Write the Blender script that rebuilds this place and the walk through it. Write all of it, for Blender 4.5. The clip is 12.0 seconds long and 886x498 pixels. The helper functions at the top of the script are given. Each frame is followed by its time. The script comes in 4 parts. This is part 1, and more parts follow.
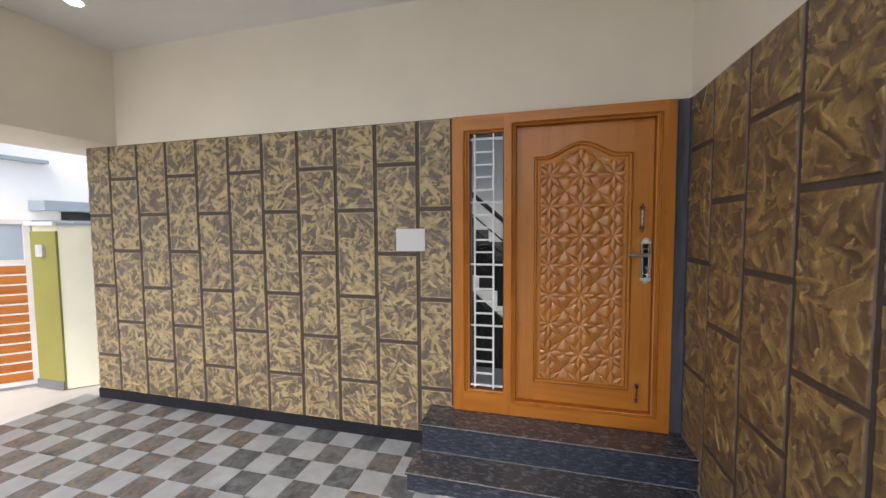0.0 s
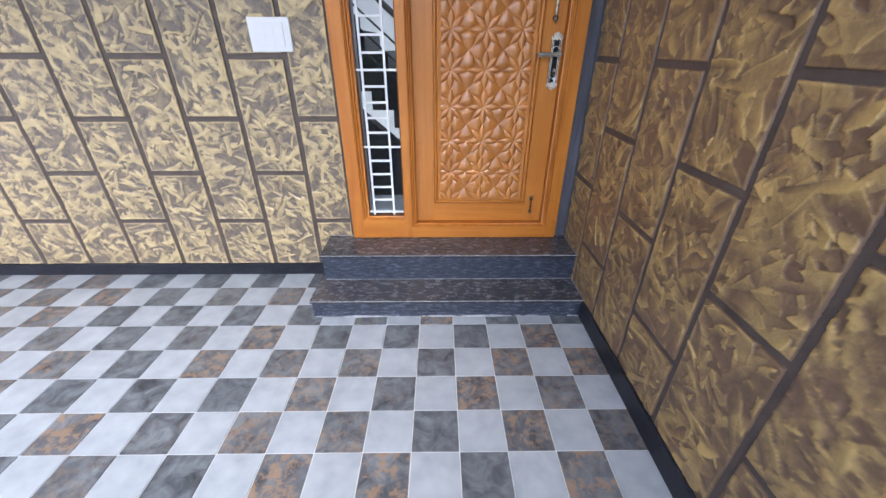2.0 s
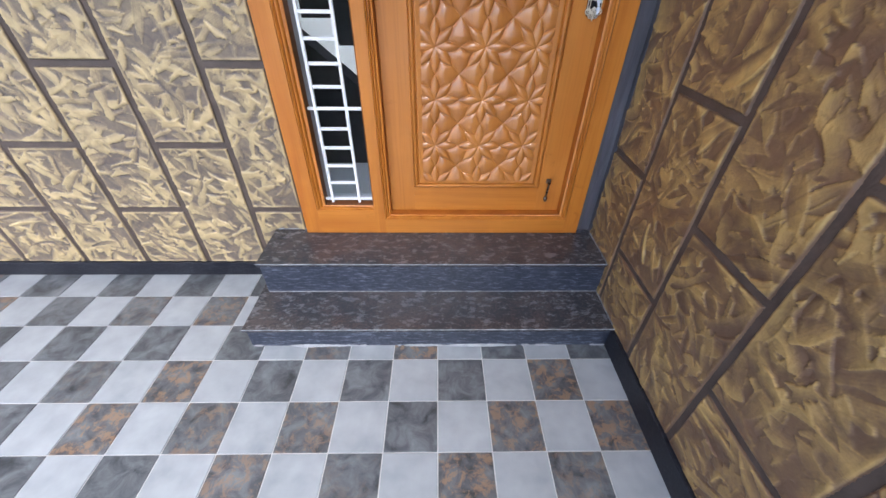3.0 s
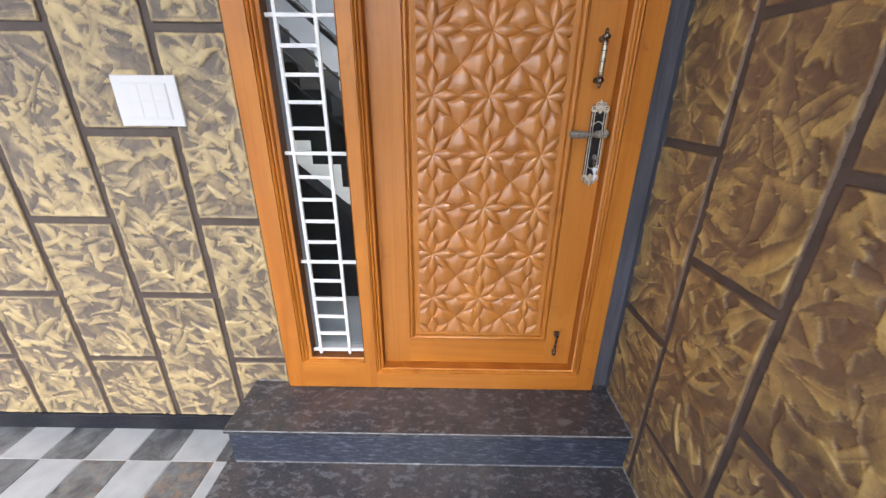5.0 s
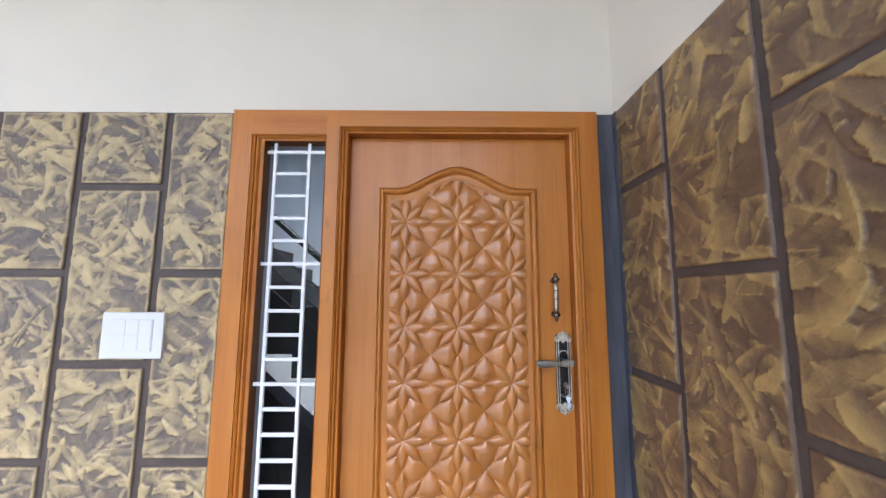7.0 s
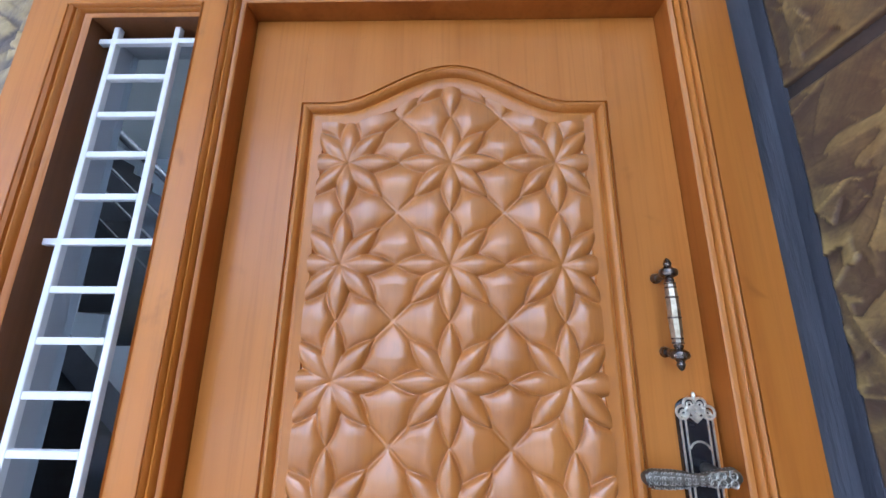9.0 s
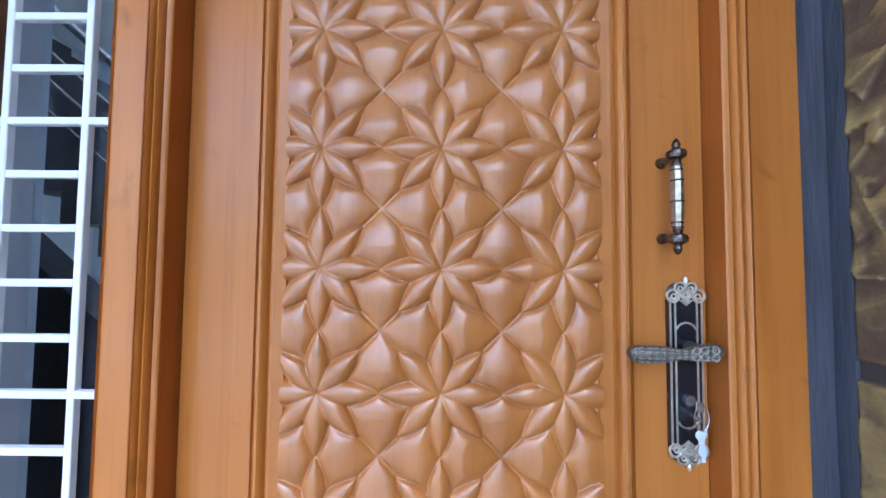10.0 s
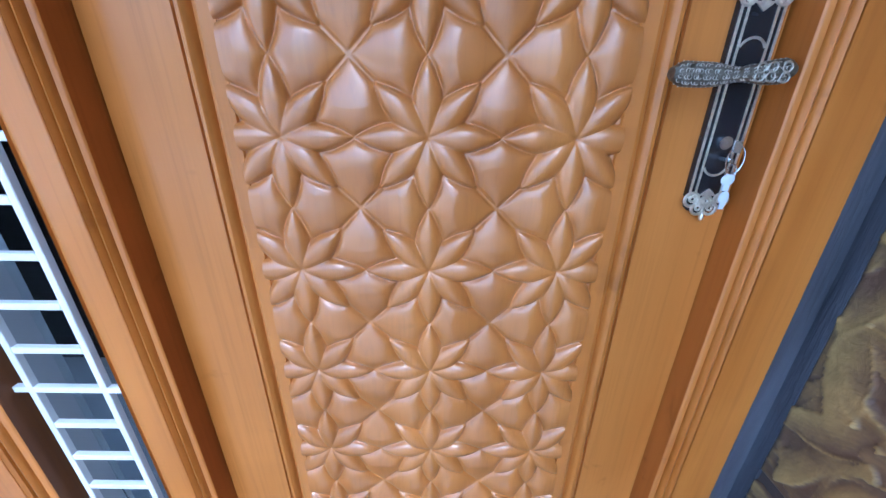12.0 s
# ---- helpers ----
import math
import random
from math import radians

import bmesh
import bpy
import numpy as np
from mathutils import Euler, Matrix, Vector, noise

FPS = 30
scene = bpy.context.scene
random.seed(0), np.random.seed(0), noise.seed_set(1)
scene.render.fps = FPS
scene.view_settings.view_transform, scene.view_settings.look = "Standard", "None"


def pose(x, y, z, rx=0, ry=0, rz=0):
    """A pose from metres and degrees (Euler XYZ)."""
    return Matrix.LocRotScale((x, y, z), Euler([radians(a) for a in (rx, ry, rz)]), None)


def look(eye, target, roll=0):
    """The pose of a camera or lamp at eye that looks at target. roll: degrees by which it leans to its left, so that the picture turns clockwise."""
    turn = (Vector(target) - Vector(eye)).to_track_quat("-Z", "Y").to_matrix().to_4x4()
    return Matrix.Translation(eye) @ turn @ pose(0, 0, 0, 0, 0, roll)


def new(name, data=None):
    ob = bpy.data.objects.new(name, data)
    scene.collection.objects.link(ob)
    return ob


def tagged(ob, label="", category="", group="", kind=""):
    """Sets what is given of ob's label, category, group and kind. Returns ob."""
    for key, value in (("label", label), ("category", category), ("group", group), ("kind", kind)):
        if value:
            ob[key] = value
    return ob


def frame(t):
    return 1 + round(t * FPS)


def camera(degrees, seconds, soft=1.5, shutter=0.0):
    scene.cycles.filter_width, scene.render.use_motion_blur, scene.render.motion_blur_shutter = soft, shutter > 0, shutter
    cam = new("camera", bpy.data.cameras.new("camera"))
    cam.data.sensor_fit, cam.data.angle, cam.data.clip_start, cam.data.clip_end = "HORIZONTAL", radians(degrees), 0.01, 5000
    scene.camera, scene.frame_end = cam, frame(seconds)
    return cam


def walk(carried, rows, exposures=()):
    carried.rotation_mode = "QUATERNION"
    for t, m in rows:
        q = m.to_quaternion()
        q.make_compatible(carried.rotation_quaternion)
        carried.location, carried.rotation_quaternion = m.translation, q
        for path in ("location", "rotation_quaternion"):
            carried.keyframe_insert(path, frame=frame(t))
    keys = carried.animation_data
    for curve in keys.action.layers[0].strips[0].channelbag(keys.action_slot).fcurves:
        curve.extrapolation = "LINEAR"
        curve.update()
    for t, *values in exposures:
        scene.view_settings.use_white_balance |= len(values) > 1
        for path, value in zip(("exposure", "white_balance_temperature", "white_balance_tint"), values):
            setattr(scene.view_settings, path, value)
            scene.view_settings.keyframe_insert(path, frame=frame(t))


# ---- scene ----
cam = camera(100.3, 12.0)
PATH = [
    (0, (-0.312, -1.402, 1.611), (-0.81, 0.532, 1.497), -0.4),
    (0.5, (-0.304, -1.394, 1.62), (-0.439, 0.598, 1.497), 0.0),
    (1, (-0.307, -1.352, 1.593), (-0.33, 0.631, 1.332), 0.1),
    (1.5, (-0.315, -1.285, 1.532), (-0.295, 0.609, 0.891), 0.2),
    (2, (-0.307, -1.16, 1.466), (-0.287, 0.596, 0.508), 0.1),
    (2.5, (-0.259, -0.773, 1.423), (-0.233, 0.85, 0.254), 0.5),
    (2.7, (-0.246, -0.62, 1.41), (-0.212, 0.962, 0.186), 0.8),
    (4.3, (-0.186, -0.12, 1.462), (-0.184, 1.514, 0.309), 0.6),
    (4.5, (-0.186, -0.148, 1.485), (-0.191, 1.554, 0.435), 0.7),
    (5, (-0.188, -0.207, 1.542), (-0.199, 1.645, 0.789), 0.6),
    (5.5, (-0.172, -0.258, 1.602), (-0.19, 1.688, 1.142), 0.5),
    (6, (-0.166, -0.3, 1.645), (-0.174, 1.693, 1.475), 0.3),
    (6.5, (-0.152, -0.319, 1.671), (-0.16, 1.68, 1.715), 0.3),
    (7, (-0.104, -0.214, 1.677), (-0.092, 1.772, 1.917), 0.2),
    (7.2, (-0.069, -0.145, 1.676), (-0.072, 1.832, 1.978), 0.2),
    (8.8, (-0.039, 0.516, 1.63), (-0.075, 2.454, 2.123), 0.5),
    (9, (-0.037, 0.536, 1.617), (-0.086, 2.475, 2.105), 0.6),
    (9.5, (-0.04, 0.559, 1.586), (-0.071, 2.532, 1.913), 0.5),
    (10, (-0.034, 0.582, 1.558), (-0.046, 2.58, 1.649), 0.5),
    (10.5, (-0.034, 0.61, 1.532), (-0.028, 2.605, 1.395), 0.5),
    (11, (-0.019, 0.627, 1.502), (-0.026, 2.591, 1.128), 0.6),
    (11.5, (-0.016, 0.645, 1.461), (-0.017, 2.556, 0.871), 0.6),
    (12, (-0.017, 0.67, 1.417), (-0.023, 2.499, 0.61), 0.5),
]
EXPOSURES = [
    (0.0, 0.92, 6900, 10), (0.5, 1.42, 6450, 10), (1.0, 1.66, 6000, 10), (1.5, 1.69, 5750, 10), (2.5, 1.68, 5850, 10), (4.5, 1.96, 6200, 10),
    (5.5, 1.76, 6600, 10), (6.5, 1.78, 6100, 10), (9.0, 2.08, 5100, 9), (10.5, 2.06, 4700, 6), (12.0, 1.99, 4450, 4)]
walk(cam, [(t, look(eye, target, roll)) for t, eye, target, roll in PATH], EXPOSURES)

# ---- sky and sun ----
world = bpy.data.worlds.new("world")
scene.world = world
world.use_nodes = True
wn = world.node_tree.nodes
sky = wn.new("ShaderNodeTexSky")
sky.sky_type = "NISHITA"
sky.sun_disc = False
sky.sun_elevation = radians(55)
sky.sun_rotation = radians(164)
sky.dust_density = 4.0
world.node_tree.links.new(sky.outputs["Color"], wn["Background"].inputs["Color"])
wn["Background"].inputs["Strength"].default_value = 0.15

sun = new("sun", bpy.data.lights.new("sun", "SUN"))
sun.data.energy, sun.data.angle, sun.data.color = 1.3, radians(40), (0.95, 0.97, 1.0)
sun.matrix_world = look((2.4, -8.3, 12.3), (0, 0, 0))

# ---- plan ----
WALL_Y = 1.162          # face of the textured front wall
WALL_X = 0.567          # face of the textured side wall
TILE_TOP = 2.378        # top of the texture
WALL_END = -4.415       # free end of the front wall
CEIL = 3.215
ROOF_Y = -0.9           # outer edge of the porch roof
DX0, DX1, DZ0, DZ1 = -0.892, 0.489, 0.312, 2.370   # door frame, outside
FRAME_Y = 1.124
LEAF_Y = 1.180
SIDE_Y = -3.3           # far end of the porch, behind the walker


# ---- materials ----
class Mat:
    """A node material with short calls."""

    def __init__(self, name, rough=0.5, metal=0.0, color=(0.5, 0.5, 0.5)):
        self.m = bpy.data.materials.new(name)
        self.m.use_nodes = True
        self.t = self.m.node_tree
        self.b = self.t.nodes["Principled BSDF"]
        self.b.inputs["Roughness"].default_value = rough
        self.b.inputs["Metallic"].default_value = metal
        self.b.inputs["Base Color"].default_value = (*color, 1)

    def node(self, kind, **ins):
        n = self.t.nodes.new(kind)
        for k, v in ins.items():
            self.plug(n, k.replace("_", " "), v)
        return n

    def plug(self, n, key, v):
        s = n.inputs[key]
        if hasattr(v, "is_output"):
            self.t.links.new(v, s)
        else:
            s.default_value = v

    def coords(self, scale=(1, 1, 1), random_shift=False, kind="Object"):
        tc = self.node("ShaderNodeTexCoord")
        out = tc.outputs[kind]
        if random_shift:
            oi = self.node("ShaderNodeObjectInfo")
            mul = self.node("ShaderNodeVectorMath")
            mul.operation = "MULTIPLY"
            comb = self.node("ShaderNodeCombineXYZ")
            for i, f in enumerate((37.0, 91.0, 53.0)):
                self.t.links.new(self.math("MULTIPLY", oi.outputs["Random"], f), comb.inputs[i])
            add = self.node("ShaderNodeVectorMath")
            self.t.links.new(out, add.inputs[0])
            self.t.links.new(comb.outputs[0], add.inputs[1])
            out = add.outputs[0]
        mp = self.node("ShaderNodeMapping")
        self.t.links.new(out, mp.inputs["Vector"])
        mp.inputs["Scale"].default_value = scale
        return mp.outputs[0]

    def math(self, op, a, b=0.0, clamp=False):
        n = self.t.nodes.new("ShaderNodeMath")
        n.operation, n.use_clamp = op, clamp
        for i, v in enumerate((a, b)):
            if hasattr(v, "is_output"):
                self.t.links.new(v, n.inputs[i])
            else:
                n.inputs[i].default_value = v
        return n.outputs[0]

    def noise(self, vec, scale, detail=4.0, rough=0.55, distort=0.0):
        n = self.node("ShaderNodeTexNoise", Vector=vec, Scale=scale, Detail=detail, Roughness=rough, Distortion=distort)
        return n.outputs["Fac"]

    def ramp(self, fac, stops, smooth=False):
        n = self.node("ShaderNodeValToRGB", Fac=fac)
        if smooth:
            n.color_ramp.interpolation = "EASE"
        e = n.color_ramp.elements
        while len(e) < len(stops):
            e.new(0.5)
        for el, (p, c) in zip(e, stops):
            el.position = p
            el.color = (*c, 1) if len(c) == 3 else c
        return n.outputs["Color"]

    def step(self, fac, lo, hi):
        n = self.t.nodes.new("ShaderNodeMapRange")
        n.interpolation_type = "SMOOTHSTEP"
        self.t.links.new(fac, n.inputs["Value"])
        n.inputs["From Min"].default_value, n.inputs["From Max"].default_value = lo, hi
        return n.outputs["Result"]

    def mix(self, fac, a, b, mode="MIX"):
        n = self.t.nodes.new("ShaderNodeMix")
        n.data_type, n.blend_type = "RGBA", mode
        for i, v in ((0, fac), (6, a), (7, b)):
            if hasattr(v, "is_output"):
                self.t.links.new(v, n.inputs[i])
            else:
                n.inputs[i].default_value = (*v, 1) if isinstance(v, tuple) and len(v) == 3 else v
        return n.outputs[2]

    def bump(self, height, strength, dist):
        n = self.node("ShaderNodeBump", Height=height, Strength=strength, Distance=dist)
        self.t.links.new(n.outputs[0], self.b.inputs["Normal"])
        return n

    def set(self, **ins):
        for k, v in ins.items():
            self.plug(self.b, k.replace("_", " "), v if hasattr(v, "is_output") or not isinstance(v, tuple) or len(v) == 4 else (*v, 1))
        return self


def mat_plaster(name, axis, lo, hi, ground, rubbed, cloudy, worn, gloss):
    """Dark plaster, its raised trowel strokes rubbed with gold paint; the relief stands out along the axis."""
    a = Mat(name, 0.5)
    tc = a.node("ShaderNodeTexCoord")
    sep = a.node("ShaderNodeSeparateXYZ", Vector=tc.outputs["Object"])
    out = a.math("MULTIPLY", sep.outputs[axis], -1000.0)
    v = a.coords(random_shift=True)
    grain = a.noise(v, 170.0, 3.0, 0.6)
    blotch = a.noise(v, 4.0, 3.0)
    rub = a.noise(v, 38.0, 4.0, 0.6, 0.8)
    patch = a.noise(v, 9.0, 4.0, 0.6, 0.6)
    m = a.math("ADD", out, a.math("MULTIPLY", a.math("SUBTRACT", patch, 0.5), cloudy))
    m = a.math("ADD", m, a.math("MULTIPLY", a.math("SUBTRACT", rub, 0.5), worn))
    m = a.math("ADD", m, a.math("MULTIPLY", a.math("SUBTRACT", grain, 0.5), 0.8))
    gold = a.step(m, lo, hi)
    dark = a.ramp(blotch, [(0.3, tuple(c * 0.82 for c in ground)), (0.7, tuple(c * 1.18 for c in ground))])
    bright = a.ramp(a.noise(v, 22.0, 3.0), [(0.3, tuple(c * 0.83 for c in rubbed)), (0.7, tuple(c * 1.17 for c in rubbed))])
    col = a.mix(a.math("MULTIPLY", gold, 0.95), dark, bright)
    a.set(Base_Color=col, Roughness=a.math("ADD", gloss - 0.06, a.math("MULTIPLY", rub, 0.16)), Metallic=a.math("MULTIPLY", gold, 0.15))
    a.b.inputs["Specular IOR Level"].default_value = 0.5
    a.bump(a.math("ADD", a.math("MULTIPLY", rub, 1.0), a.math("MULTIPLY", grain, 0.2)), 0.6, 0.003)
    return a.m


def mat_plain(name, color, rough, spread=0.12, scale=6.0, bump=0.15, fine=120.0, metal=0.0, dist=0.002, shift=False, spec=0.5, stretch=(1, 1, 1)):
    """Paint, cement or metal with slight clouding and a fine grain."""
    a = Mat(name, rough, metal)
    a.b.inputs["Specular IOR Level"].default_value = spec
    v = a.coords(stretch, random_shift=shift)
    big = a.noise(v, scale, 5.0)
    lo = tuple(c * (1 - spread) for c in color)
    hi = tuple(min(1, c * (1 + spread)) for c in color)
    a.set(Base_Color=a.ramp(big, [(0.3, lo), (0.7, hi)]))
    small = a.noise(v, fine, 3.0)
    a.plug(a.b, "Roughness", a.math("ADD", rough - 0.08, a.math("MULTIPLY", big, 0.16)))
    a.bump(a.math("ADD", small, a.math("MULTIPLY", big, 0.6)), bump, dist)
    return a.m


def mat_wood(name, light, dark, along, rough=0.34, coat=0.3, spec=0.3, coat_ior=1.5, coat_rough=0.2):
    """Varnished teak, its grain running along one axis."""
    a = Mat(name, rough)
    s = [9.0, 9.0, 9.0]
    s[along] = 0.7
    v = a.coords(tuple(s), random_shift=True)
    broad = a.noise(v, 1.1, 4.0, 0.5, 0.8)
    s2 = [120.0, 120.0, 120.0]
    s2[along] = 3.0
    fine = a.noise(a.coords(tuple(s2), random_shift=True), 1.0, 4.0, 0.6)
    cloud = a.noise(a.coords(random_shift=True), 5.0, 3.0)
    base = a.ramp(broad, [(0.32, dark), (0.5, tuple((p + q) / 2 for p, q in zip(light, dark))), (0.72, light)])
    col = a.mix(a.math("MULTIPLY", a.step(fine, 0.45, 0.75), 0.30), base, tuple(c * 0.62 for c in dark))
    col = a.mix(a.math("MULTIPLY", a.step(cloud, 0.45, 0.75), 0.32), col, tuple(min(1, c * 1.15) for c in light))
    knot = a.noise(a.coords((1.6, 1.6, 1.6) if along == 2 else (1, 1, 1), random_shift=True), 4.2, 3.0, 0.6, 1.5)
    col = a.mix(a.math("MULTIPLY", a.step(knot, 0.62, 0.78), 0.45), col, tuple(c * 0.55 for c in dark))
    a.set(Base_Color=col)
    a.plug(a.b, "Roughness", a.math("ADD", rough - 0.06, a.math("MULTIPLY", cloud, 0.14)))
    a.b.inputs["Coat Weight"].default_value = coat
    a.b.inputs["Coat Roughness"].default_value = coat_rough
    a.b.inputs["Coat IOR"].default_value = coat_ior
    a.b.inputs["Specular IOR Level"].default_value = spec
    a.bump(a.math("ADD", fine, a.math("MULTIPLY", broad, 0.4)), 0.06, 0.001)
    return a.m


def mat_granite(name, base, brown, rough, dust=0.0, spec=0.5, fleck=0.5):
    a = Mat(name, rough)
    v = a.coords(random_shift=True)
    speck = a.noise(v, 210.0, 4.0, 0.75)
    cloud = a.noise(v, 75.0, 6.0, 0.78)
    broad = a.noise(v, 7.0, 4.0, 0.6)
    smear = a.noise(a.coords((0.55, 1.0, 2.6), random_shift=True), 34.0, 7.0, 0.75, 0.25)
    col = a.mix(a.step(a.math("ADD", cloud, a.math("MULTIPLY", a.math("SUBTRACT", broad, 0.5), 0.5)), 0.42, 0.62), base, brown)
    col = a.mix(a.math("MULTIPLY", a.step(speck, 0.58, 0.70), fleck), col, (0.17, 0.165, 0.16))
    col = a.mix(a.math("MULTIPLY", a.step(smear, 0.49, 0.66), dust), col, (0.20, 0.22, 0.28))
    a.set(Base_Color=col)
    a.plug(a.b, "Roughness", a.math("ADD", rough, a.math("MULTIPLY", a.step(smear, 0.4, 0.75), 0.25)))
    a.b.inputs["Specular IOR Level"].default_value = spec
    a.bump(speck, 0.05, 0.001)
    return a.m


def mat_floor_dark():
    """Slate-look tile, each with its own share of rust-coloured clouds."""
    a = Mat("tile_dark", 0.35)
    v = a.coords(random_shift=True)
    oi = a.node("ShaderNodeObjectInfo")
    rnd = oi.outputs["Random"]
    n1 = a.noise(v, 13.0, 6.0, 0.62, 0.7)
    n2 = a.noise(v, 24.0, 6.0, 0.68, 0.5)
    base = a.ramp(n1, [(0.30, (0.018, 0.020, 0.024)), (0.48, (0.070, 0.077, 0.087)), (0.74, (0.150, 0.162, 0.176))])
    rust = a.math("MULTIPLY", a.step(n2, 0.47, 0.60), a.step(rnd, 0.25, 0.90))
    col = a.mix(a.math("MULTIPLY", rust, 0.75), base, (0.215, 0.135, 0.082))
    a.set(Base_Color=col)
    a.plug(a.b, "Roughness", a.math("ADD", 0.27, a.math("MULTIPLY", n1, 0.2)))
    a.bump(n1, 0.12, 0.002)
    return a.m


def mat_floor_light():
    a = Mat("tile_light", 0.33)
    v = a.coords(random_shift=True)
    n1 = a.noise(v, 11.0, 4.0, 0.5, 0.1)
    n2 = a.noise(v, 60.0, 4.0)
    oi = a.node("ShaderNodeObjectInfo")
    base = a.ramp(n1, [(0.25, (0.190, 0.208, 0.230)), (0.5, (0.240, 0.259, 0.283)), (0.78, (0.292, 0.310, 0.332))])
    col = a.mix(a.math("MULTIPLY", oi.outputs["Random"], 0.18), base, (0.26, 0.27, 0.29))
    col = a.mix(a.math("MULTIPLY", a.step(n2, 0.55, 0.75), 0.12), col, (0.30, 0.29, 0.27))
    a.set(Base_Color=col)
    a.plug(a.b, "Roughness", a.math("ADD", 0.27, a.math("MULTIPLY", n1, 0.18)))
    a.bump(n1, 0.08, 0.002)
    return a.m


def mat_glass(name, tint=(0.9, 0.95, 0.95)):
    a = Mat(name, 0.02, 0.0, tint)
    a.b.inputs["Transmission Weight"].default_value = 1.0
    a.b.inputs["IOR"].default_value = 1.16
    return a.m


def mat_glow(name, color, power):
    a = Mat(name, 0.5, 0.0, color)
    a.b.inputs["Emission Color"].default_value = (*color, 1)
    a.b.inputs["Emission Strength"].default_value = power
    return a.m


M_GOLD_FRONT = mat_plaster("gold_plaster_front", 1, 3.3, 11.8, (0.108, 0.085, 0.074), (0.48, 0.372, 0.196), 4.0, 4.4, 0.36)
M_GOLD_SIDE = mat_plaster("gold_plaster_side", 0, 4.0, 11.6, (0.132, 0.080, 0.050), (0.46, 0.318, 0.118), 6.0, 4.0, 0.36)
M_GROOVE = mat_plain("groove_paint", (0.082, 0.063, 0.054), 0.48, 0.25, 12.0, 0.5, spec=0.35)
M_BAND = mat_plain("dark_band_paint", (0.086, 0.088, 0.106), 0.5, 0.38, 14.0, 0.6, 70.0, dist=0.004, spec=0.35, stretch=(1.5, 1.5, 0.18))
M_WHITE = mat_plain("cream_wall_paint", (0.74, 0.69, 0.59), 0.75, 0.04, 2.0, 0.15)
M_CEIL = mat_plain("ceiling_paint", (0.72, 0.73, 0.71), 0.8, 0.03, 2.0, 0.1)
M_WOOD = mat_wood("teak_leaf", (0.52, 0.200, 0.036), (0.41, 0.142, 0.018), 2, 0.36, 0.4)
M_WOOD_UP = mat_wood("teak_post", (0.54, 0.205, 0.030), (0.38, 0.120, 0.012), 2, 0.38, 0.28, 0.35)
M_WOOD_ACROSS = mat_wood("teak_rail", (0.54, 0.205, 0.030), (0.38, 0.120, 0.012), 0, 0.38, 0.28, 0.35)
# darkened teak: the shade inside the sidelight recess is put into the colour
M_WOOD_SHADE = mat_wood("teak_recess_shade", (0.19, 0.070, 0.020), (0.12, 0.042, 0.011), 2, 0.5, 0.05, 0.3)
# frame teak made darker and duller to paint the reveal's shade round the leaf
M_REBATE_SHADE = mat_wood("teak_rebate_shaded", (0.41, 0.132, 0.016), (0.29, 0.082, 0.010), 2, 0.55, 0.0, 0.22)
M_CARVED = mat_wood("teak_carved", (0.50, 0.196, 0.038), (0.39, 0.136, 0.020), 2, 0.35, 0.92, 0.45, 1.56, 0.23)
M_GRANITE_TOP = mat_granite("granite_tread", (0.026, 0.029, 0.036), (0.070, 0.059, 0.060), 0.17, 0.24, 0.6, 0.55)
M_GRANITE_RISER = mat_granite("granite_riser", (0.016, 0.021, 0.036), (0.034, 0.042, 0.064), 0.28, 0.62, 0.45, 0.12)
M_GRANITE_SKIRT = mat_granite("granite_skirting", (0.010, 0.011, 0.016), (0.018, 0.019, 0.025), 0.35, 0.08, 0.22)
M_EDGE = mat_plain("pale_edge", (0.20, 0.21, 0.23), 0.5, 0.6, 40.0, 0.4)
M_CEMENT = mat_plain("white_cement", (0.28, 0.29, 0.31), 0.85, 0.15, 30.0, 0.5)
M_GROUT = mat_plain("tile_grout", (0.40, 0.40, 0.40), 0.8, 0.2, 12.0, 0.3)
M_TILE_DARK = mat_floor_dark()
M_TILE_LIGHT = mat_floor_light()
M_PLATE = mat_plain("switch_plastic", (0.66, 0.67, 0.69), 0.3, 0.02, 4.0, 0.02)
M_BARS = mat_plain("white_enamel", (0.80, 0.81, 0.83), 0.35, 0.03, 14.0, 0.1)
M_BRASS = mat_plain("antique_brass", (0.42, 0.36, 0.27), 0.32, 0.4, 90.0, 0.3, 300.0, 1.0, 0.0006)
M_SILVER = mat_plain("antique_silver", (0.86, 0.83, 0.75), 0.42, 0.2, 120.0, 0.3, 400.0, 1.0, 0.0006)
M_PEWTER = mat_plain("blackened_pewter", (0.22, 0.21, 0.18), 0.42, 0.35, 160.0, 0.5, 500.0, 1.0, 0.0008)
M_PEWTER_PALE = mat_plain("worn_pewter", (0.56, 0.54, 0.48), 0.42, 0.25, 160.0, 0.3, 500.0, 1.0, 0.0006)
M_STEEL = mat_plain("dark_bronze", (0.16, 0.13, 0.11), 0.28, 0.3, 60.0, 0.1, 300.0, 1.0, 0.0005)
M_BLACK_ENAMEL = mat_plain("black_enamel", (0.012, 0.012, 0.016), 0.25, 0.2, 40.0, 0.05)
M_KEY = mat_plain("nickel_key", (0.68, 0.70, 0.74), 0.25, 0.1, 60.0, 0.05, 200.0, 1.0)
M_TAG = mat_plain("pale_plastic_tag", (0.66, 0.72, 0.80), 0.4, 0.05, 40.0, 0.05)
M_GLASS = mat_glass("clear_glass")
M_ROOM = mat_plain("room_paint", (0.82, 0.84, 0.86), 0.7, 0.03, 2.0, 0.1)
M_ROOM_FLOOR = mat_plain("room_floor", (0.42, 0.42, 0.41), 0.2, 0.06, 3.0, 0.02)
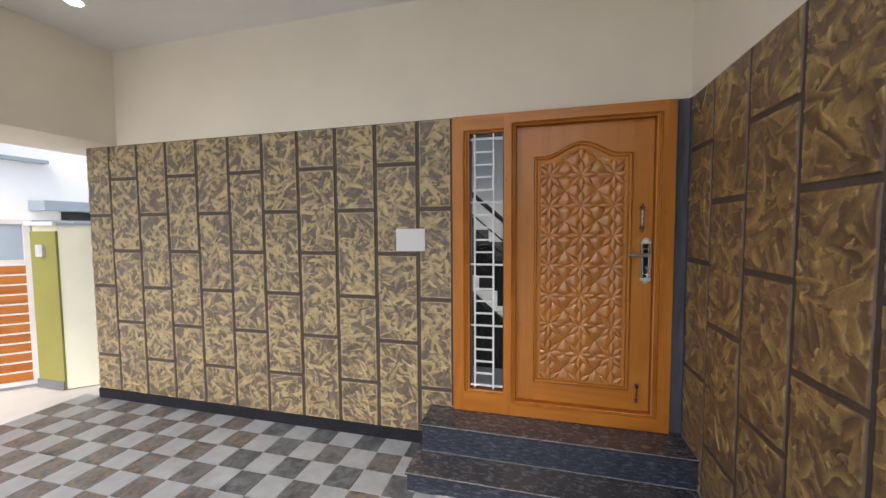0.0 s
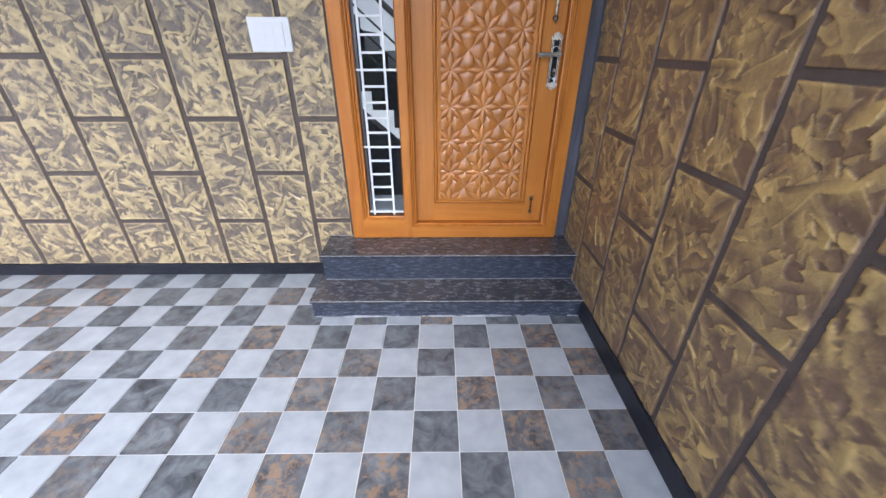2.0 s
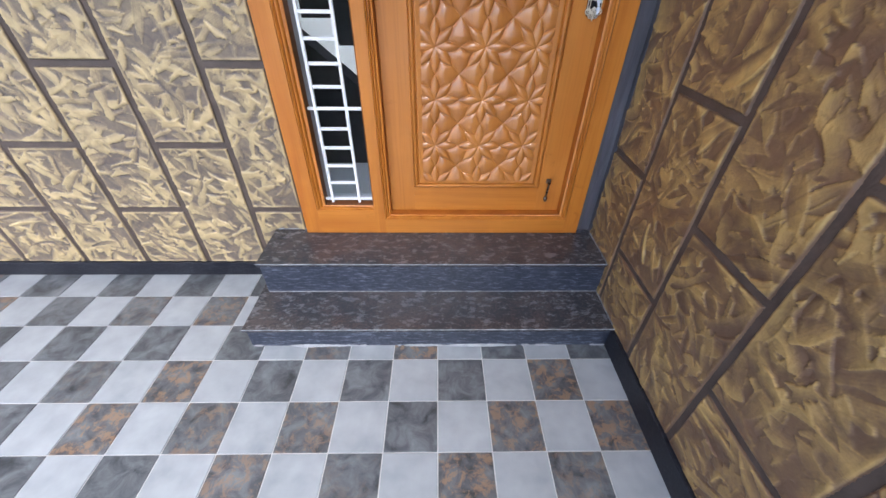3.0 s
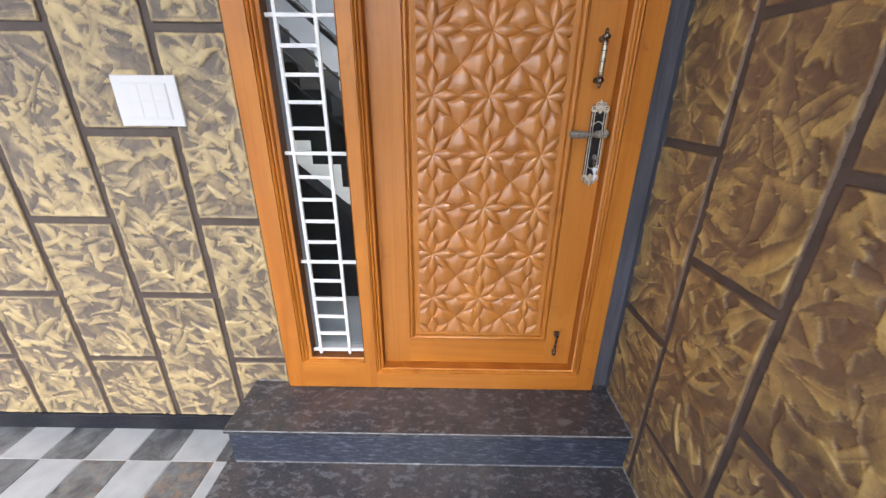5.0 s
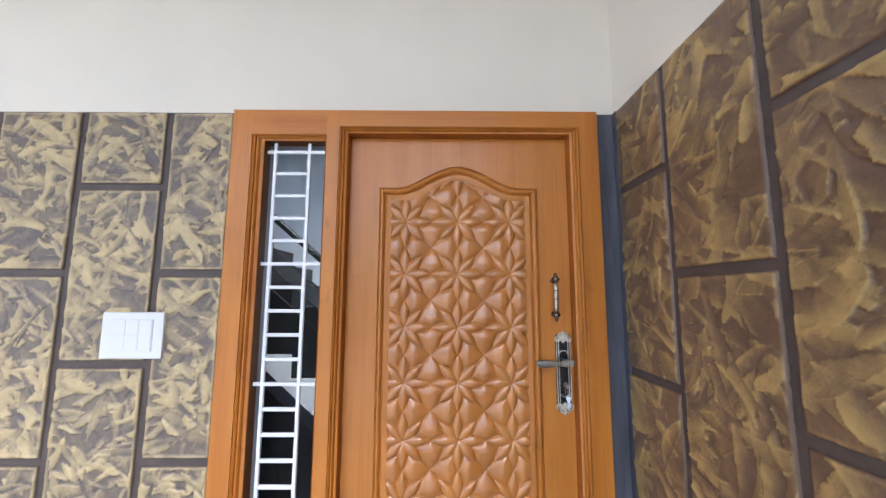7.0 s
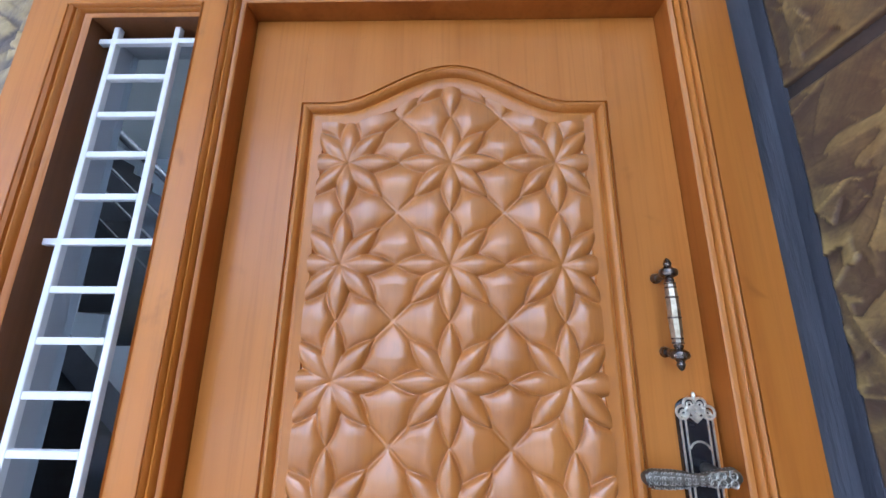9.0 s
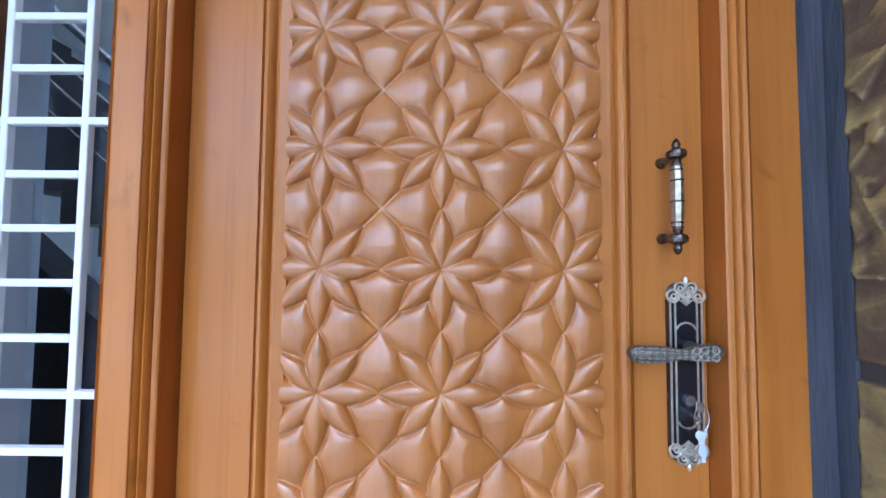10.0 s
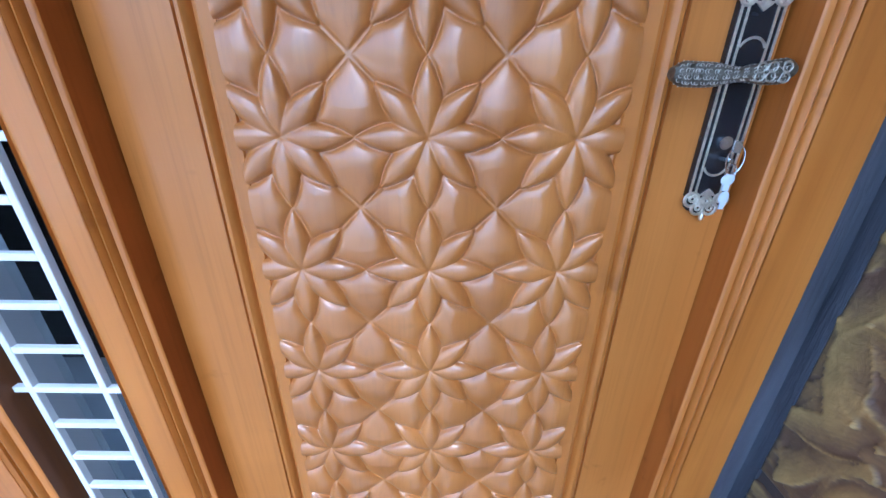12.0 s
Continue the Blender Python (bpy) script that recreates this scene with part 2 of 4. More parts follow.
M_SASH = mat_plain("sash_paint", (0.42, 0.44, 0.47), 0.5, 0.04, 5.0, 0.1)
M_STAIR = mat_granite("black_stair_granite", (0.010, 0.010, 0.012), (0.014, 0.013, 0.013), 0.45, 0.0)
M_CHROME = mat_plain("dark_steel_rail", (0.055, 0.053, 0.052), 0.32, 0.1, 20.0, 0.05, 200.0, 0.6)
M_GATE_WOOD = mat_wood("gate_board", (0.50, 0.18, 0.035), (0.36, 0.11, 0.018), 0, 0.45, 0.1)
M_GATE_STEEL = mat_plain("gate_steel", (0.70, 0.68, 0.68), 0.4, 0.05, 10.0, 0.1)
M_GATE_PANE = mat_plain("gate_pane", (0.34, 0.42, 0.52), 0.35, 0.08, 4.0, 0.03)
M_OLIVE = mat_plain("olive_paint", (0.32, 0.31, 0.085), 0.7, 0.06, 3.0, 0.2)
M_CREAM = mat_plain("pale_cream_paint", (0.84, 0.84, 0.68), 0.7, 0.04, 3.0, 0.2)
M_PLINTH = mat_plain("grey_plinth", (0.20, 0.20, 0.22), 0.7, 0.1, 6.0, 0.3)
M_GROUND = mat_plain("driveway_cement", (0.60, 0.58, 0.56), 0.8, 0.12, 1.2, 0.4, 50.0, dist=0.004)
M_HOUSE = mat_plain("neighbour_white", (0.86, 0.86, 0.86), 0.8, 0.03, 1.0, 0.1)
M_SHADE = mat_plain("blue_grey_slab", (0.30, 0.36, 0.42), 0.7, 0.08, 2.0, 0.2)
M_DARK = mat_plain("dark_opening", (0.025, 0.027, 0.03), 0.3, 0.1, 4.0, 0.05)
M_LAMP = mat_glow("lamp_glow", (1.0, 0.86, 0.68), 12.0)


# ---- mesh helpers ----
def add_box(bm, x0, x1, y0, y1, z0, z1):
    r = bmesh.ops.create_cube(bm, size=1.0)
    m = Matrix.Translation(((x0 + x1) / 2, (y0 + y1) / 2, (z0 + z1) / 2)) @ Matrix.Diagonal((x1 - x0, y1 - y0, z1 - z0, 1))
    bmesh.ops.transform(bm, matrix=m, verts=r["verts"])
    return r["verts"]


def box(x0, x1, y0, y1, z0, z1, bevel=0.0, seg=2):
    bm = bmesh.new()
    add_box(bm, x0, x1, y0, y1, z0, z1)
    if bevel:
        bmesh.ops.bevel(bm, geom=bm.edges[:], offset=bevel, segments=seg, affect="EDGES", profile=0.5)
    return bm


def add_tube(bm, p, q, r, r2=None, n=12):
    p, q = Vector(p), Vector(q)
    d = q - p
    res = bmesh.ops.create_cone(bm, cap_ends=True, segments=n, radius1=r, radius2=r if r2 is None else r2, depth=d.length)
    m = Matrix.Translation((p + q) / 2) @ d.to_track_quat("Z", "Y").to_matrix().to_4x4()
    bmesh.ops.transform(bm, matrix=m, verts=res["verts"])


def add_ball(bm, c, r, sx=1, sy=1, sz=1, n=12):
    res = bmesh.ops.create_uvsphere(bm, u_segments=n, v_segments=max(6, n // 2), radius=r)
    bmesh.ops.transform(bm, matrix=Matrix.Translation(c) @ Matrix.Diagonal((sx, sy, sz, 1)), verts=res["verts"])


def add_ring(bm, c, radius, tube, a0=0.0, a1=360.0, n=16, k=6, sx=1.0, sz=1.0):
    """A wire ring or arc in the plane of the door."""
    full = abs(a1 - a0) >= 360
    rows = []
    for i in range(n if full else n + 1):
        a = radians(a0 + (a1 - a0) * i / n)
        row = []
        for j in range(k):
            b = 2 * math.pi * j / k
            rr = radius + tube * math.cos(b)
            row.append(bm.verts.new((c[0] + sx * rr * math.cos(a), c[1] - tube * math.sin(b), c[2] + sz * rr * math.sin(a))))
        rows.append(row)
    for i in range(len(rows) if full else len(rows) - 1):
        p, q = rows[i], rows[(i + 1) % len(rows)]
        for j in range(k):
            bm.faces.new((p[j], p[(j + 1) % k], q[(j + 1) % k], q[j]))


def add_lathe(bm, origin, profile, n=16):
    """A turned piece about a vertical axis; profile holds (radius, height)."""
    rows = [[bm.verts.new((origin[0] + r * math.cos(2 * math.pi * i / n), origin[1] + r * math.sin(2 * math.pi * i / n), origin[2] + z)) for i in range(n)] for r, z in profile]
    for p, q in zip(rows, rows[1:]):
        for i in range(n):
            bm.faces.new((p[i], p[(i + 1) % n], q[(i + 1) % n], q[i]))
    bm.faces.new(rows[0][::-1])
    bm.faces.new(rows[-1])


def add_prism(bm, outline, y0, y1):
    """A flat shape given by (x, z) points, thick from y0 (front) to y1."""
    f = [bm.verts.new((x, y0, z)) for x, z in outline]
    b = [bm.verts.new((x, y1, z)) for x, z in outline]
    n = len(outline)
    bm.faces.new(f)
    bm.faces.new(b[::-1])
    for i in range(n):
        bm.faces.new((f[i], b[i], b[(i + 1) % n], f[(i + 1) % n]))


def to_mesh(name, bm, material, smooth=None):
    bmesh.ops.recalc_face_normals(bm, faces=bm.faces)
    me = bpy.data.meshes.new(name)
    bm.to_mesh(me)
    bm.free()
    me.materials.append(material)
    if smooth is not None:
        for p in me.polygons:
            p.use_smooth = True
        me.set_sharp_from_angle(angle=radians(smooth))
    return me


def thing(name, bm, material, label="", category="", group="", kind="", smooth=None):
    return tagged(new(name, to_mesh(name, bm, material, smooth)), label, category, group, kind)


def part(name, bm, material, parent, label="", smooth=None):
    ob = new(name, to_mesh(name, bm, material, smooth))
    ob.parent = parent
    return tagged(ob, label)


def base(name, at, label, category, group="", kind=""):
    ob = new(name)
    ob.location = at
    ob.empty_display_size = 0.1
    return tagged(ob, label, category, group, kind)


def under(ob, parent):
    """Hang a mesh built in world places under an empty."""
    ob.matrix_parent_inverse = Matrix.Translation(parent.location).inverted()
    return ob


def pt(name, bm, material, parent, label="", smooth=None):
    return under(part(name, bm, material, parent, label, smooth), parent)


# ---- ground and porch structure ----
thing("ground", box(-300, 300, -300, 300, -0.30, -0.012), M_GROUND, "pale cement driveway around the house", "ground", kind="structure")
floor = thing("floor", box(-4.64, WALL_X + 0.02, SIDE_Y - 0.5, WALL_Y + 0.02, -0.10, -0.004), M_GROUT, "checkered grey porch floor with pale grout", "floor", kind="structure")

bm = bmesh.new()
add_box(bm, WALL_END, DX0, WALL_Y + 0.006, 1.32, 0, TILE_TOP)
add_box(bm, DX1, 0.72, WALL_Y + 0.006, 1.32, 0, TILE_TOP)
add_box(bm, DX0, DX1, WALL_Y + 0.006, 1.32, 0, DZ0 - 0.004)
add_box(bm, DX0, DX1, WALL_Y + 0.006, 1.32, DZ1, TILE_TOP)
wall_front = thing("wall_front", bm, M_GROOVE, "front wall of gold and brown troweled plaster panels", "wall", kind="structure")
bm = bmesh.new()
add_box(bm, WALL_END, 0.72, WALL_Y + 0.010, 1.32, TILE_TOP + 0.0, 3.6)
wall_upper = thing("wall_front_upper", bm, M_WHITE, "cream painted wall above the textured panels", "wall", kind="structure")
wall_side = thing("wall_side", box(WALL_X + 0.006, 0.72, SIDE_Y, WALL_Y + 0.006, 0, TILE_TOP), M_GROOVE, "side wall of dark gold troweled plaster panels", "wall", kind="structure")
thing("wall_side_upper", box(WALL_X + 0.010, 0.72, SIDE_Y, WALL_Y + 0.010, TILE_TOP, 3.6), M_WHITE, "cream painted upper side wall", "wall", kind="structure")
bm = bmesh.new()
add_box(bm, -4.84, WALL_X + 0.010, ROOF_Y, WALL_Y + 0.010, CEIL, 3.6)
thing("ceiling", bm, M_CEIL, "plain white porch ceiling", "ceiling", kind="structure")
bm = bmesh.new()
add_box(bm, -4.84, -4.04, ROOF_Y, WALL_Y + 0.008, TILE_TOP - 0.002, CEIL)
add_box(bm, -4.84, WALL_END - 0.002, WALL_Y + 0.008, 1.60, TILE_TOP - 0.002, CEIL)
thing("beam", bm, M_WHITE, "cream painted edge beam of the porch", "beam", kind="structure")
thing("dark_band", box(DX1 + 0.002, WALL_X + 0.006, WALL_Y - 0.001, WALL_Y + 0.02, 0.309, TILE_TOP), M_BAND, "dark grey painted strip beside the door frame", "trim", kind="structure")
thing("dark_band_return", box(WALL_X - 0.001, WALL_X + 0.02, WALL_Y - 0.030, WALL_Y - 0.0015, 0.309, TILE_TOP), M_BAND, "dark grey painted strip on the side wall's edge", "trim", kind="structure")
thing("skirting_front", box(WALL_END, -1.055, WALL_Y - 0.012, WALL_Y + 0.006, 0, 0.088, 0.002, 1), M_GRANITE_SKIRT, "black granite skirting along the front wall", "skirting", kind="structure")
thing("skirting_side", box(WALL_X - 0.012, WALL_X + 0.006, SIDE_Y, 0.654, 0, 0.115, 0.002, 1), M_GRANITE_SKIRT, "black granite skirting along the side wall", "skirting", kind="structure")

# recessed ceiling lamp
lamp = base("ceiling_lamp", (-3.46, 0.55, CEIL), "small round recessed ceiling lamp, lit warm white", "lamp")
bm = bmesh.new()
add_lathe(bm, (-3.46, 0.55, CEIL - 0.012), [(0.060, 0.0), (0.064, 0.012)], 24)
pt("rim", bm, M_PLATE, lamp)
bm = bmesh.new()
add_lathe(bm, (-3.46, 0.55, CEIL - 0.018), [(0.044, 0.0), (0.048, 0.005)], 24)
pt("diffuser", bm, M_LAMP, lamp, "glowing round diffuser")

# ---- steps ----
def step_block(x0, x1, y0, y1, z0, z1, label):
    st = base("door_step", ((x0 + x1) / 2, (y0 + y1) / 2, z0), label, "step", "granite steps to the door")
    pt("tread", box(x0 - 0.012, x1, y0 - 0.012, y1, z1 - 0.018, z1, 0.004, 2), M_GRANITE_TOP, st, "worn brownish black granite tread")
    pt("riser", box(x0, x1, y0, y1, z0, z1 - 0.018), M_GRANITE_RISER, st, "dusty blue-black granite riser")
    pt("edge_strip", box(x0 - 0.013, x1, y0 - 0.0135, y0 - 0.0105, z1 - 0.0045, z1 + 0.0008, 0.0008, 1), M_EDGE, st, "pale strip along the tread edge")
    return st


def joint(x0, x1, y0, y1, z0, z1):
    thing("cement_joint", box(x0, x1, y0, y1, z0, z1, 0.001, 1), M_EDGE, "thin pale cement joint along the granite step", "joint", "cement joints of the steps")


joint(-1.050, WALL_X - 0.004, 0.8835, 0.8875, 0.1242, 0.1285)
joint(WALL_X - 0.006, WALL_X - 0.001, 0.668, 0.883, 0.1242, 0.1290)
joint(WALL_X - 0.006, WALL_X - 0.001, 0.880, WALL_Y - 0.034, 0.3082, 0.3130)
joint(-1.050, DX0 - 0.004, WALL_Y - 0.004, WALL_Y + 0.004, 0.3082, 0.3125)
step_block(-1.080, WALL_X, 0.657, WALL_Y, 0.0, 0.124, "low dark granite step with dusty riser")
step_block(-1.055, WALL_X, 0.888, WALL_Y, 0.1245, 0.308, "upper dark granite step below the door")
# smeared white cement along the foot of the lowest step
bm = bmesh.new()
rng = random.Random(4)
for i in range(520):
    x = -1.085 + 1.64 * i / 519 + rng.uniform(-0.004, 0.004)
    fat = max(0.0, noise.noise((x * 6.0, 1.7, 0.0)) + 0.30 + 0.4 * noise.noise((x * 31.0, 4.2, 0.0)))
    if fat > 0.08:
        add_ball(bm, (x, 0.6565, rng.uniform(0.0, 0.003)), 1.0, rng.uniform(0.004, 0.011), rng.uniform(0.002, 0.005) + 0.010 * fat, rng.uniform(0.0015, 0.004) + 0.007 * fat, 6)
thing("cement_smear", bm, M_CEMENT, "rough white cement smear at the step's foot", "cement", kind="stuff", smooth=60)

# ---- door frame ----
def rect(x0, x1, z0, z1):
    return [(x0, z0), (x1, z0), (x1, z1), (x0, z1)]


def loft(outer, inner, profile, y):
    """A moulding between two outlines of equal count; profile holds (share of the way in, how far proud)."""
    bm = bmesh.new()
    n = len(outer)
    rows = []
    for s, h in profile:
        rows.append([bm.verts.new((a[0] + (b[0] - a[0]) * s, y - h, a[1] + (b[1] - a[1]) * s)) for a, b in zip(outer, inner)])
    for p, q in zip(rows, rows[1:]):
        for i in range(n):
            bm.faces.new((p[i], p[(i + 1) % n], q[(i + 1) % n], q[i]))
    return bm


# clear openings
SX0, SX1, SZ0, SZ1 = -0.774, -0.543, 0.468, 2.252
OX0, OX1, OZ0, OZ1 = -0.458, 0.385, 0.414, 2.284
door_frame = base("door_frame", ((DX0 + DX1) / 2, FRAME_Y, DZ0), "orange teak door frame with narrow sidelight", "door frame")
BACK = 1.29
for nm, b, mt in (
    ("post", (DX0, SX0 - 0.043, FRAME_Y, 1.186, DZ0, DZ1), M_WOOD_UP),
    ("post", (OX1 + 0.032, DX1, FRAME_Y, BACK, DZ0, DZ1), M_WOOD_UP),
    ("mullion", (SX1 + 0.006, OX0 - 0.030, FRAME_Y, BACK, DZ0, DZ1), M_WOOD_UP),
    ("head", (SX0 - 0.043, SX1 + 0.006, FRAME_Y, 1.186, SZ1 + 0.022, DZ1), M_WOOD_ACROSS),
    ("head", (OX0 - 0.030, OX1 + 0.032, FRAME_Y, BACK, OZ1 + 0.022, DZ1), M_WOOD_ACROSS),
    ("sill", (SX0 - 0.043, SX1 + 0.006, FRAME_Y, 1.186, DZ0, SZ0 - 0.022), M_WOOD_ACROSS),
    ("sill", (OX0 - 0.030, OX1 + 0.032, FRAME_Y, BACK, DZ0, OZ0 - 0.022), M_WOOD_ACROSS),
):
    pt(nm, box(*b), mt, door_frame)
REEDED = [(0.0, 0.0), (0.02, -0.006), (0.06, -0.006), (0.09, -0.001), (0.20, 0.003), (0.31, -0.001), (0.34, -0.009), (0.38, -0.009), (0.42, -0.003), (0.54, -0.001), (0.64, -0.005), (0.67, -0.013), (0.71, -0.013), (0.78, -0.008), (0.92, -0.010), (1.0, -0.013)]
pt("moulding", loft(rect(SX0 - 0.044, SX1 + 0.007, SZ0 - 0.024, SZ1 + 0.024), rect(SX0, SX1, SZ0, SZ1), REEDED, FRAME_Y - 0.0005), M_WOOD_UP, door_frame, "reeded moulding round the sidelight", 40)
pt("moulding", loft(rect(OX0 - 0.031, OX1 + 0.033, OZ0 - 0.023, OZ1 + 0.023), rect(OX0, OX1, OZ0, OZ1), REEDED, FRAME_Y - 0.0005), M_WOOD_UP, door_frame, "reeded moulding round the door opening", 40)

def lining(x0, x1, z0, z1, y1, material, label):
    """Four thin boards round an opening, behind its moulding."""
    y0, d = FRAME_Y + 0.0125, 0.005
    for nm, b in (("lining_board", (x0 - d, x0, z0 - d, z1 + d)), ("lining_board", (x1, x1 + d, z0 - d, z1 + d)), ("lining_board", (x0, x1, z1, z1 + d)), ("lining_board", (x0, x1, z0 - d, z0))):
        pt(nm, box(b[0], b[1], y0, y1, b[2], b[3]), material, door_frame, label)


# the sidelight boards carry the recess's shade as a darker teak
lining(SX0, SX1, SZ0, SZ1, 1.189, M_WOOD_SHADE, "lining of the sidelight, teak darkened for the recess's shade")
# door reveal boards, their shade painted in as deeper red-brown
lining(OX0, OX1, OZ0, OZ1, BACK, M_REBATE_SHADE, "rebate round the door leaf, shade painted into its teak")

# ---- sidelight: pane and white grille ----
side = base("window_1", ((SX0 + SX1) / 2, 1.20, SZ0), "narrow glazed sidelight with white steel ladder grille", "window", kind="structure")
for x0, x1, z0, z1 in ((DX0 + 0.002, SX0, SZ0, SZ1), (SX1, SX1 + 0.0055, SZ0, SZ1), (DX0 + 0.002, SX1 + 0.0055, SZ1, DZ1 - 0.002), (DX0 + 0.002, SX1 + 0.0055, DZ0 + 0.002, SZ0)):
    pt("sash", box(x0, x1, 1.1895, 1.254, z0, z1), M_SASH, side, "pale grey painted window sash")
pane = pt("pane", box(SX0 + 0.001, SX1 - 0.001, 1.236, 1.241, SZ0, SZ1), M_GLASS, side, "clear glass pane")
pane.visible_shadow = False
GY = 1.166
BAR = 0.0062
BAR_L, BAR_R = -0.742, -0.612
for x in (BAR_L, BAR_R):
    pt("upright_bar", box(x - BAR, x + BAR, GY - BAR, GY + BAR, SZ0, SZ1, 0.0012, 1), M_BARS, side, "white enamelled square bar")
for k in range(21):
    z = 2.217 - 0.0864 * k
    if z < SZ0 + 0.01:
        break
    x0, x1 = (SX0, SX1) if k % 5 == 0 else (BAR_L + BAR, BAR_R - BAR)
    pt("rung", box(x0, x1, GY - BAR * 0.95, GY + BAR * 0.95, z - BAR, z + BAR, 0.0012, 1), M_BARS, side)

# ---- the door leaf ----
door = base("door_1", ((OX0 + OX1) / 2, LEAF_Y, OZ0), "closed teak door with carved flower panel", "door", kind="structure")
PX0, PX1, PZ0 = -0.341, 0.268, 0.544       # outside of the panel moulding
QX0, QX1, QZ0 = -0.290, 0.213, 0.587       # carved field
PSH, PPK, PW = 2.083, 2.169, 0.238
QSH, QPK, QW = 2.030, 2.108, 0.203
PCX = (PX0 + PX1) / 2 - 0.004


def arch_z(x, shoulder, peak, half):
    d = abs(x - PCX) / half
    return shoulder if d >= 1 else shoulder + (peak - shoulder) * (0.5 + 0.5 * math.cos(math.pi * d)) ** 0.92


def outline(x0, x1, z0, shoulder, peak, half, n=56):
    pts = [(x0, z0), (x1, z0)]
    for i in range(n + 1):
        x = x1 + (x0 - x1) * i / n
        pts.append((x, arch_z(x, shoulder, peak, half)))
    return pts


P_OUT = outline(PX0, PX1, PZ0, PSH, PPK, PW)
P_IN = outline(QX0, QX1, QZ0, QSH, QPK, QW)
LB = LEAF_Y + 0.038
pt("stile", box(OX0 + 0.002, PX0, LEAF_Y, LB, OZ0 + 0.002, OZ1 - 0.002), M_WOOD, door)
pt("stile", box(PX1, OX1 - 0.002, LEAF_Y, LB, OZ0 + 0.002, OZ1 - 0.002), M_WOOD, door)
pt("bottom_rail", box(PX0, PX1, LEAF_Y + 0.0004, LB, OZ0 + 0.002, PZ0), M_WOOD_ACROSS, door)
bm = bmesh.new()
add_prism(bm, [(PX1, OZ1 - 0.002), (PX0, OZ1 - 0.002)] + P_OUT[2:][::-1], LEAF_Y + 0.0004, LB)
pt("top_rail", bm, M_WOOD, door)
pt("back_board", box(PX0, PX1, LB - 0.006, LB - 0.002, PZ0, PSH + 0.02), M_WOOD, door)
PANEL = [(0.0, -0.001), (0.02, -0.006), (0.06, -0.005), (0.10, 0.002), (0.18, 0.0075), (0.28, 0.009), (0.36, 0.006), (0.41, 0.000), (0.44, -0.005), (0.48, -0.004), (0.53, 0.001), (0.62, 0.003), (0.80, 0.0005), (0.97, -0.001), (1.0, -0.004), (1.0, -0.024)]
pt("panel_moulding", loft(P_OUT, P_IN, PANEL, LEAF_Y), M_WOOD, door, "arched bead moulding round the carved field", 35)

# carved field: rows of eight-petalled flowers with padded stars between
FX, FZ = -0.040, 1.751      # heart of one flower
PITCH_X, PITCH_Z = 0.1980, 0.1992
STEP = 0.0015
gx = np.arange(QX0 - 0.004, QX1 + 0.004 + STEP, STEP)
gz = np.arange(QZ0 - 0.004, QPK + 0.004 + STEP, STEP)
X, Z = np.meshgrid(gx, gz)
u = (X - FX) / PITCH_X
v = (Z - FZ) / PITCH_Z
u = u - np.round(u)
v = v - np.round(v)
au, av = np.abs(u), np.abs(v)


def petal(s, d, length, half):
    """Lens-shaped petal from the flower's heart; s runs along it, d across."""
    q = np.clip(s / length, 0, 1)
    w = half * np.sin(math.pi * np.power(q, 0.92)) ** 0.85 + 1e-6
    r = np.abs(d) / w
    inside = (r < 1) & (s > 0) & (s < length)
    return np.where(inside, np.sqrt(np.clip(1 - r ** 2, 0, 1)) * np.sin(math.pi * q) ** 0.45, 0), np.where(inside, 0, np.maximum(np.abs(d) - w, 0) + np.maximum(s - length, 0))


h_axis1, g1 = petal(au, v, 0.50, 0.098)
h_axis2, g2 = petal(av, u, 0.50, 0.098)
diag_s, diag_d = (au + av) / math.sqrt(2), (au - av) / math.sqrt(2)
h_diag, g3 = petal(diag_s, diag_d, 0.485, 0.098)
gap = np.minimum(np.minimum(g1, g2), g3)
ca, cb = 0.5 - au, 0.5 - av
ridge = np.abs(ca - cb) / math.sqrt(2)
rim = np.sqrt(ca ** 2 + cb ** 2)
flat = np.maximum(np.maximum(h_axis1, h_axis2), h_diag)
# each pillow swells like a stretched skin held down at the petals and at the valleys between
held = (flat > 0) | (ridge < 0.012)
pad = np.zeros_like(X)
for _ in range(620):
    P = np.pad(pad, 1, mode="edge")
    pad = np.where(held, 0.0, 0.25 * (P[:-2, 1:-1] + P[2:, 1:-1] + P[1:-1, :-2] + P[1:-1, 2:]) + 1.0)
pad = np.power(pad / pad.max(), 0.48) * (0.42 + 0.58 * np.clip(rim / 0.32, 0, 1))
H = np.where(flat > 0, 0.0002 + flat * 0.0160, pad * 0.0164)
# soften single steps of the carving
for _ in range(1):
    P = np.pad(H, 1, mode="edge")
    H = 0.80 * H + 0.05 * (P[:-2, 1:-1] + P[2:, 1:-1] + P[1:-1, :-2] + P[1:-1, 2:])
top = np.array([arch_z(a, QSH, QPK, QW) for a in gx]) + 0.004
nz, nx = X.shape
verts = np.stack([X.ravel(), (LEAF_Y + 0.0075 - H).ravel(), Z.ravel()], 1)
idx = np.arange(nz * nx).reshape(nz, nx)
ok = (Z[1:, 1:] <= top[None, 1:]) & (Z[1:, :-1] <= top[None, :-1])
faces = np.stack([idx[:-1, :-1], idx[:-1, 1:], idx[1:, 1:], idx[1:, :-1]], -1)[ok]
me = bpy.data.meshes.new("carved_panel")
me.from_pydata(verts.tolist(), [], faces.tolist())
me.materials.append(M_CARVED)
for p in me.polygons:
    p.use_smooth = True
carved = new("carved_panel", me)
carved.parent = door
tagged(under(carved, door), "carved field of eight-petalled flowers")

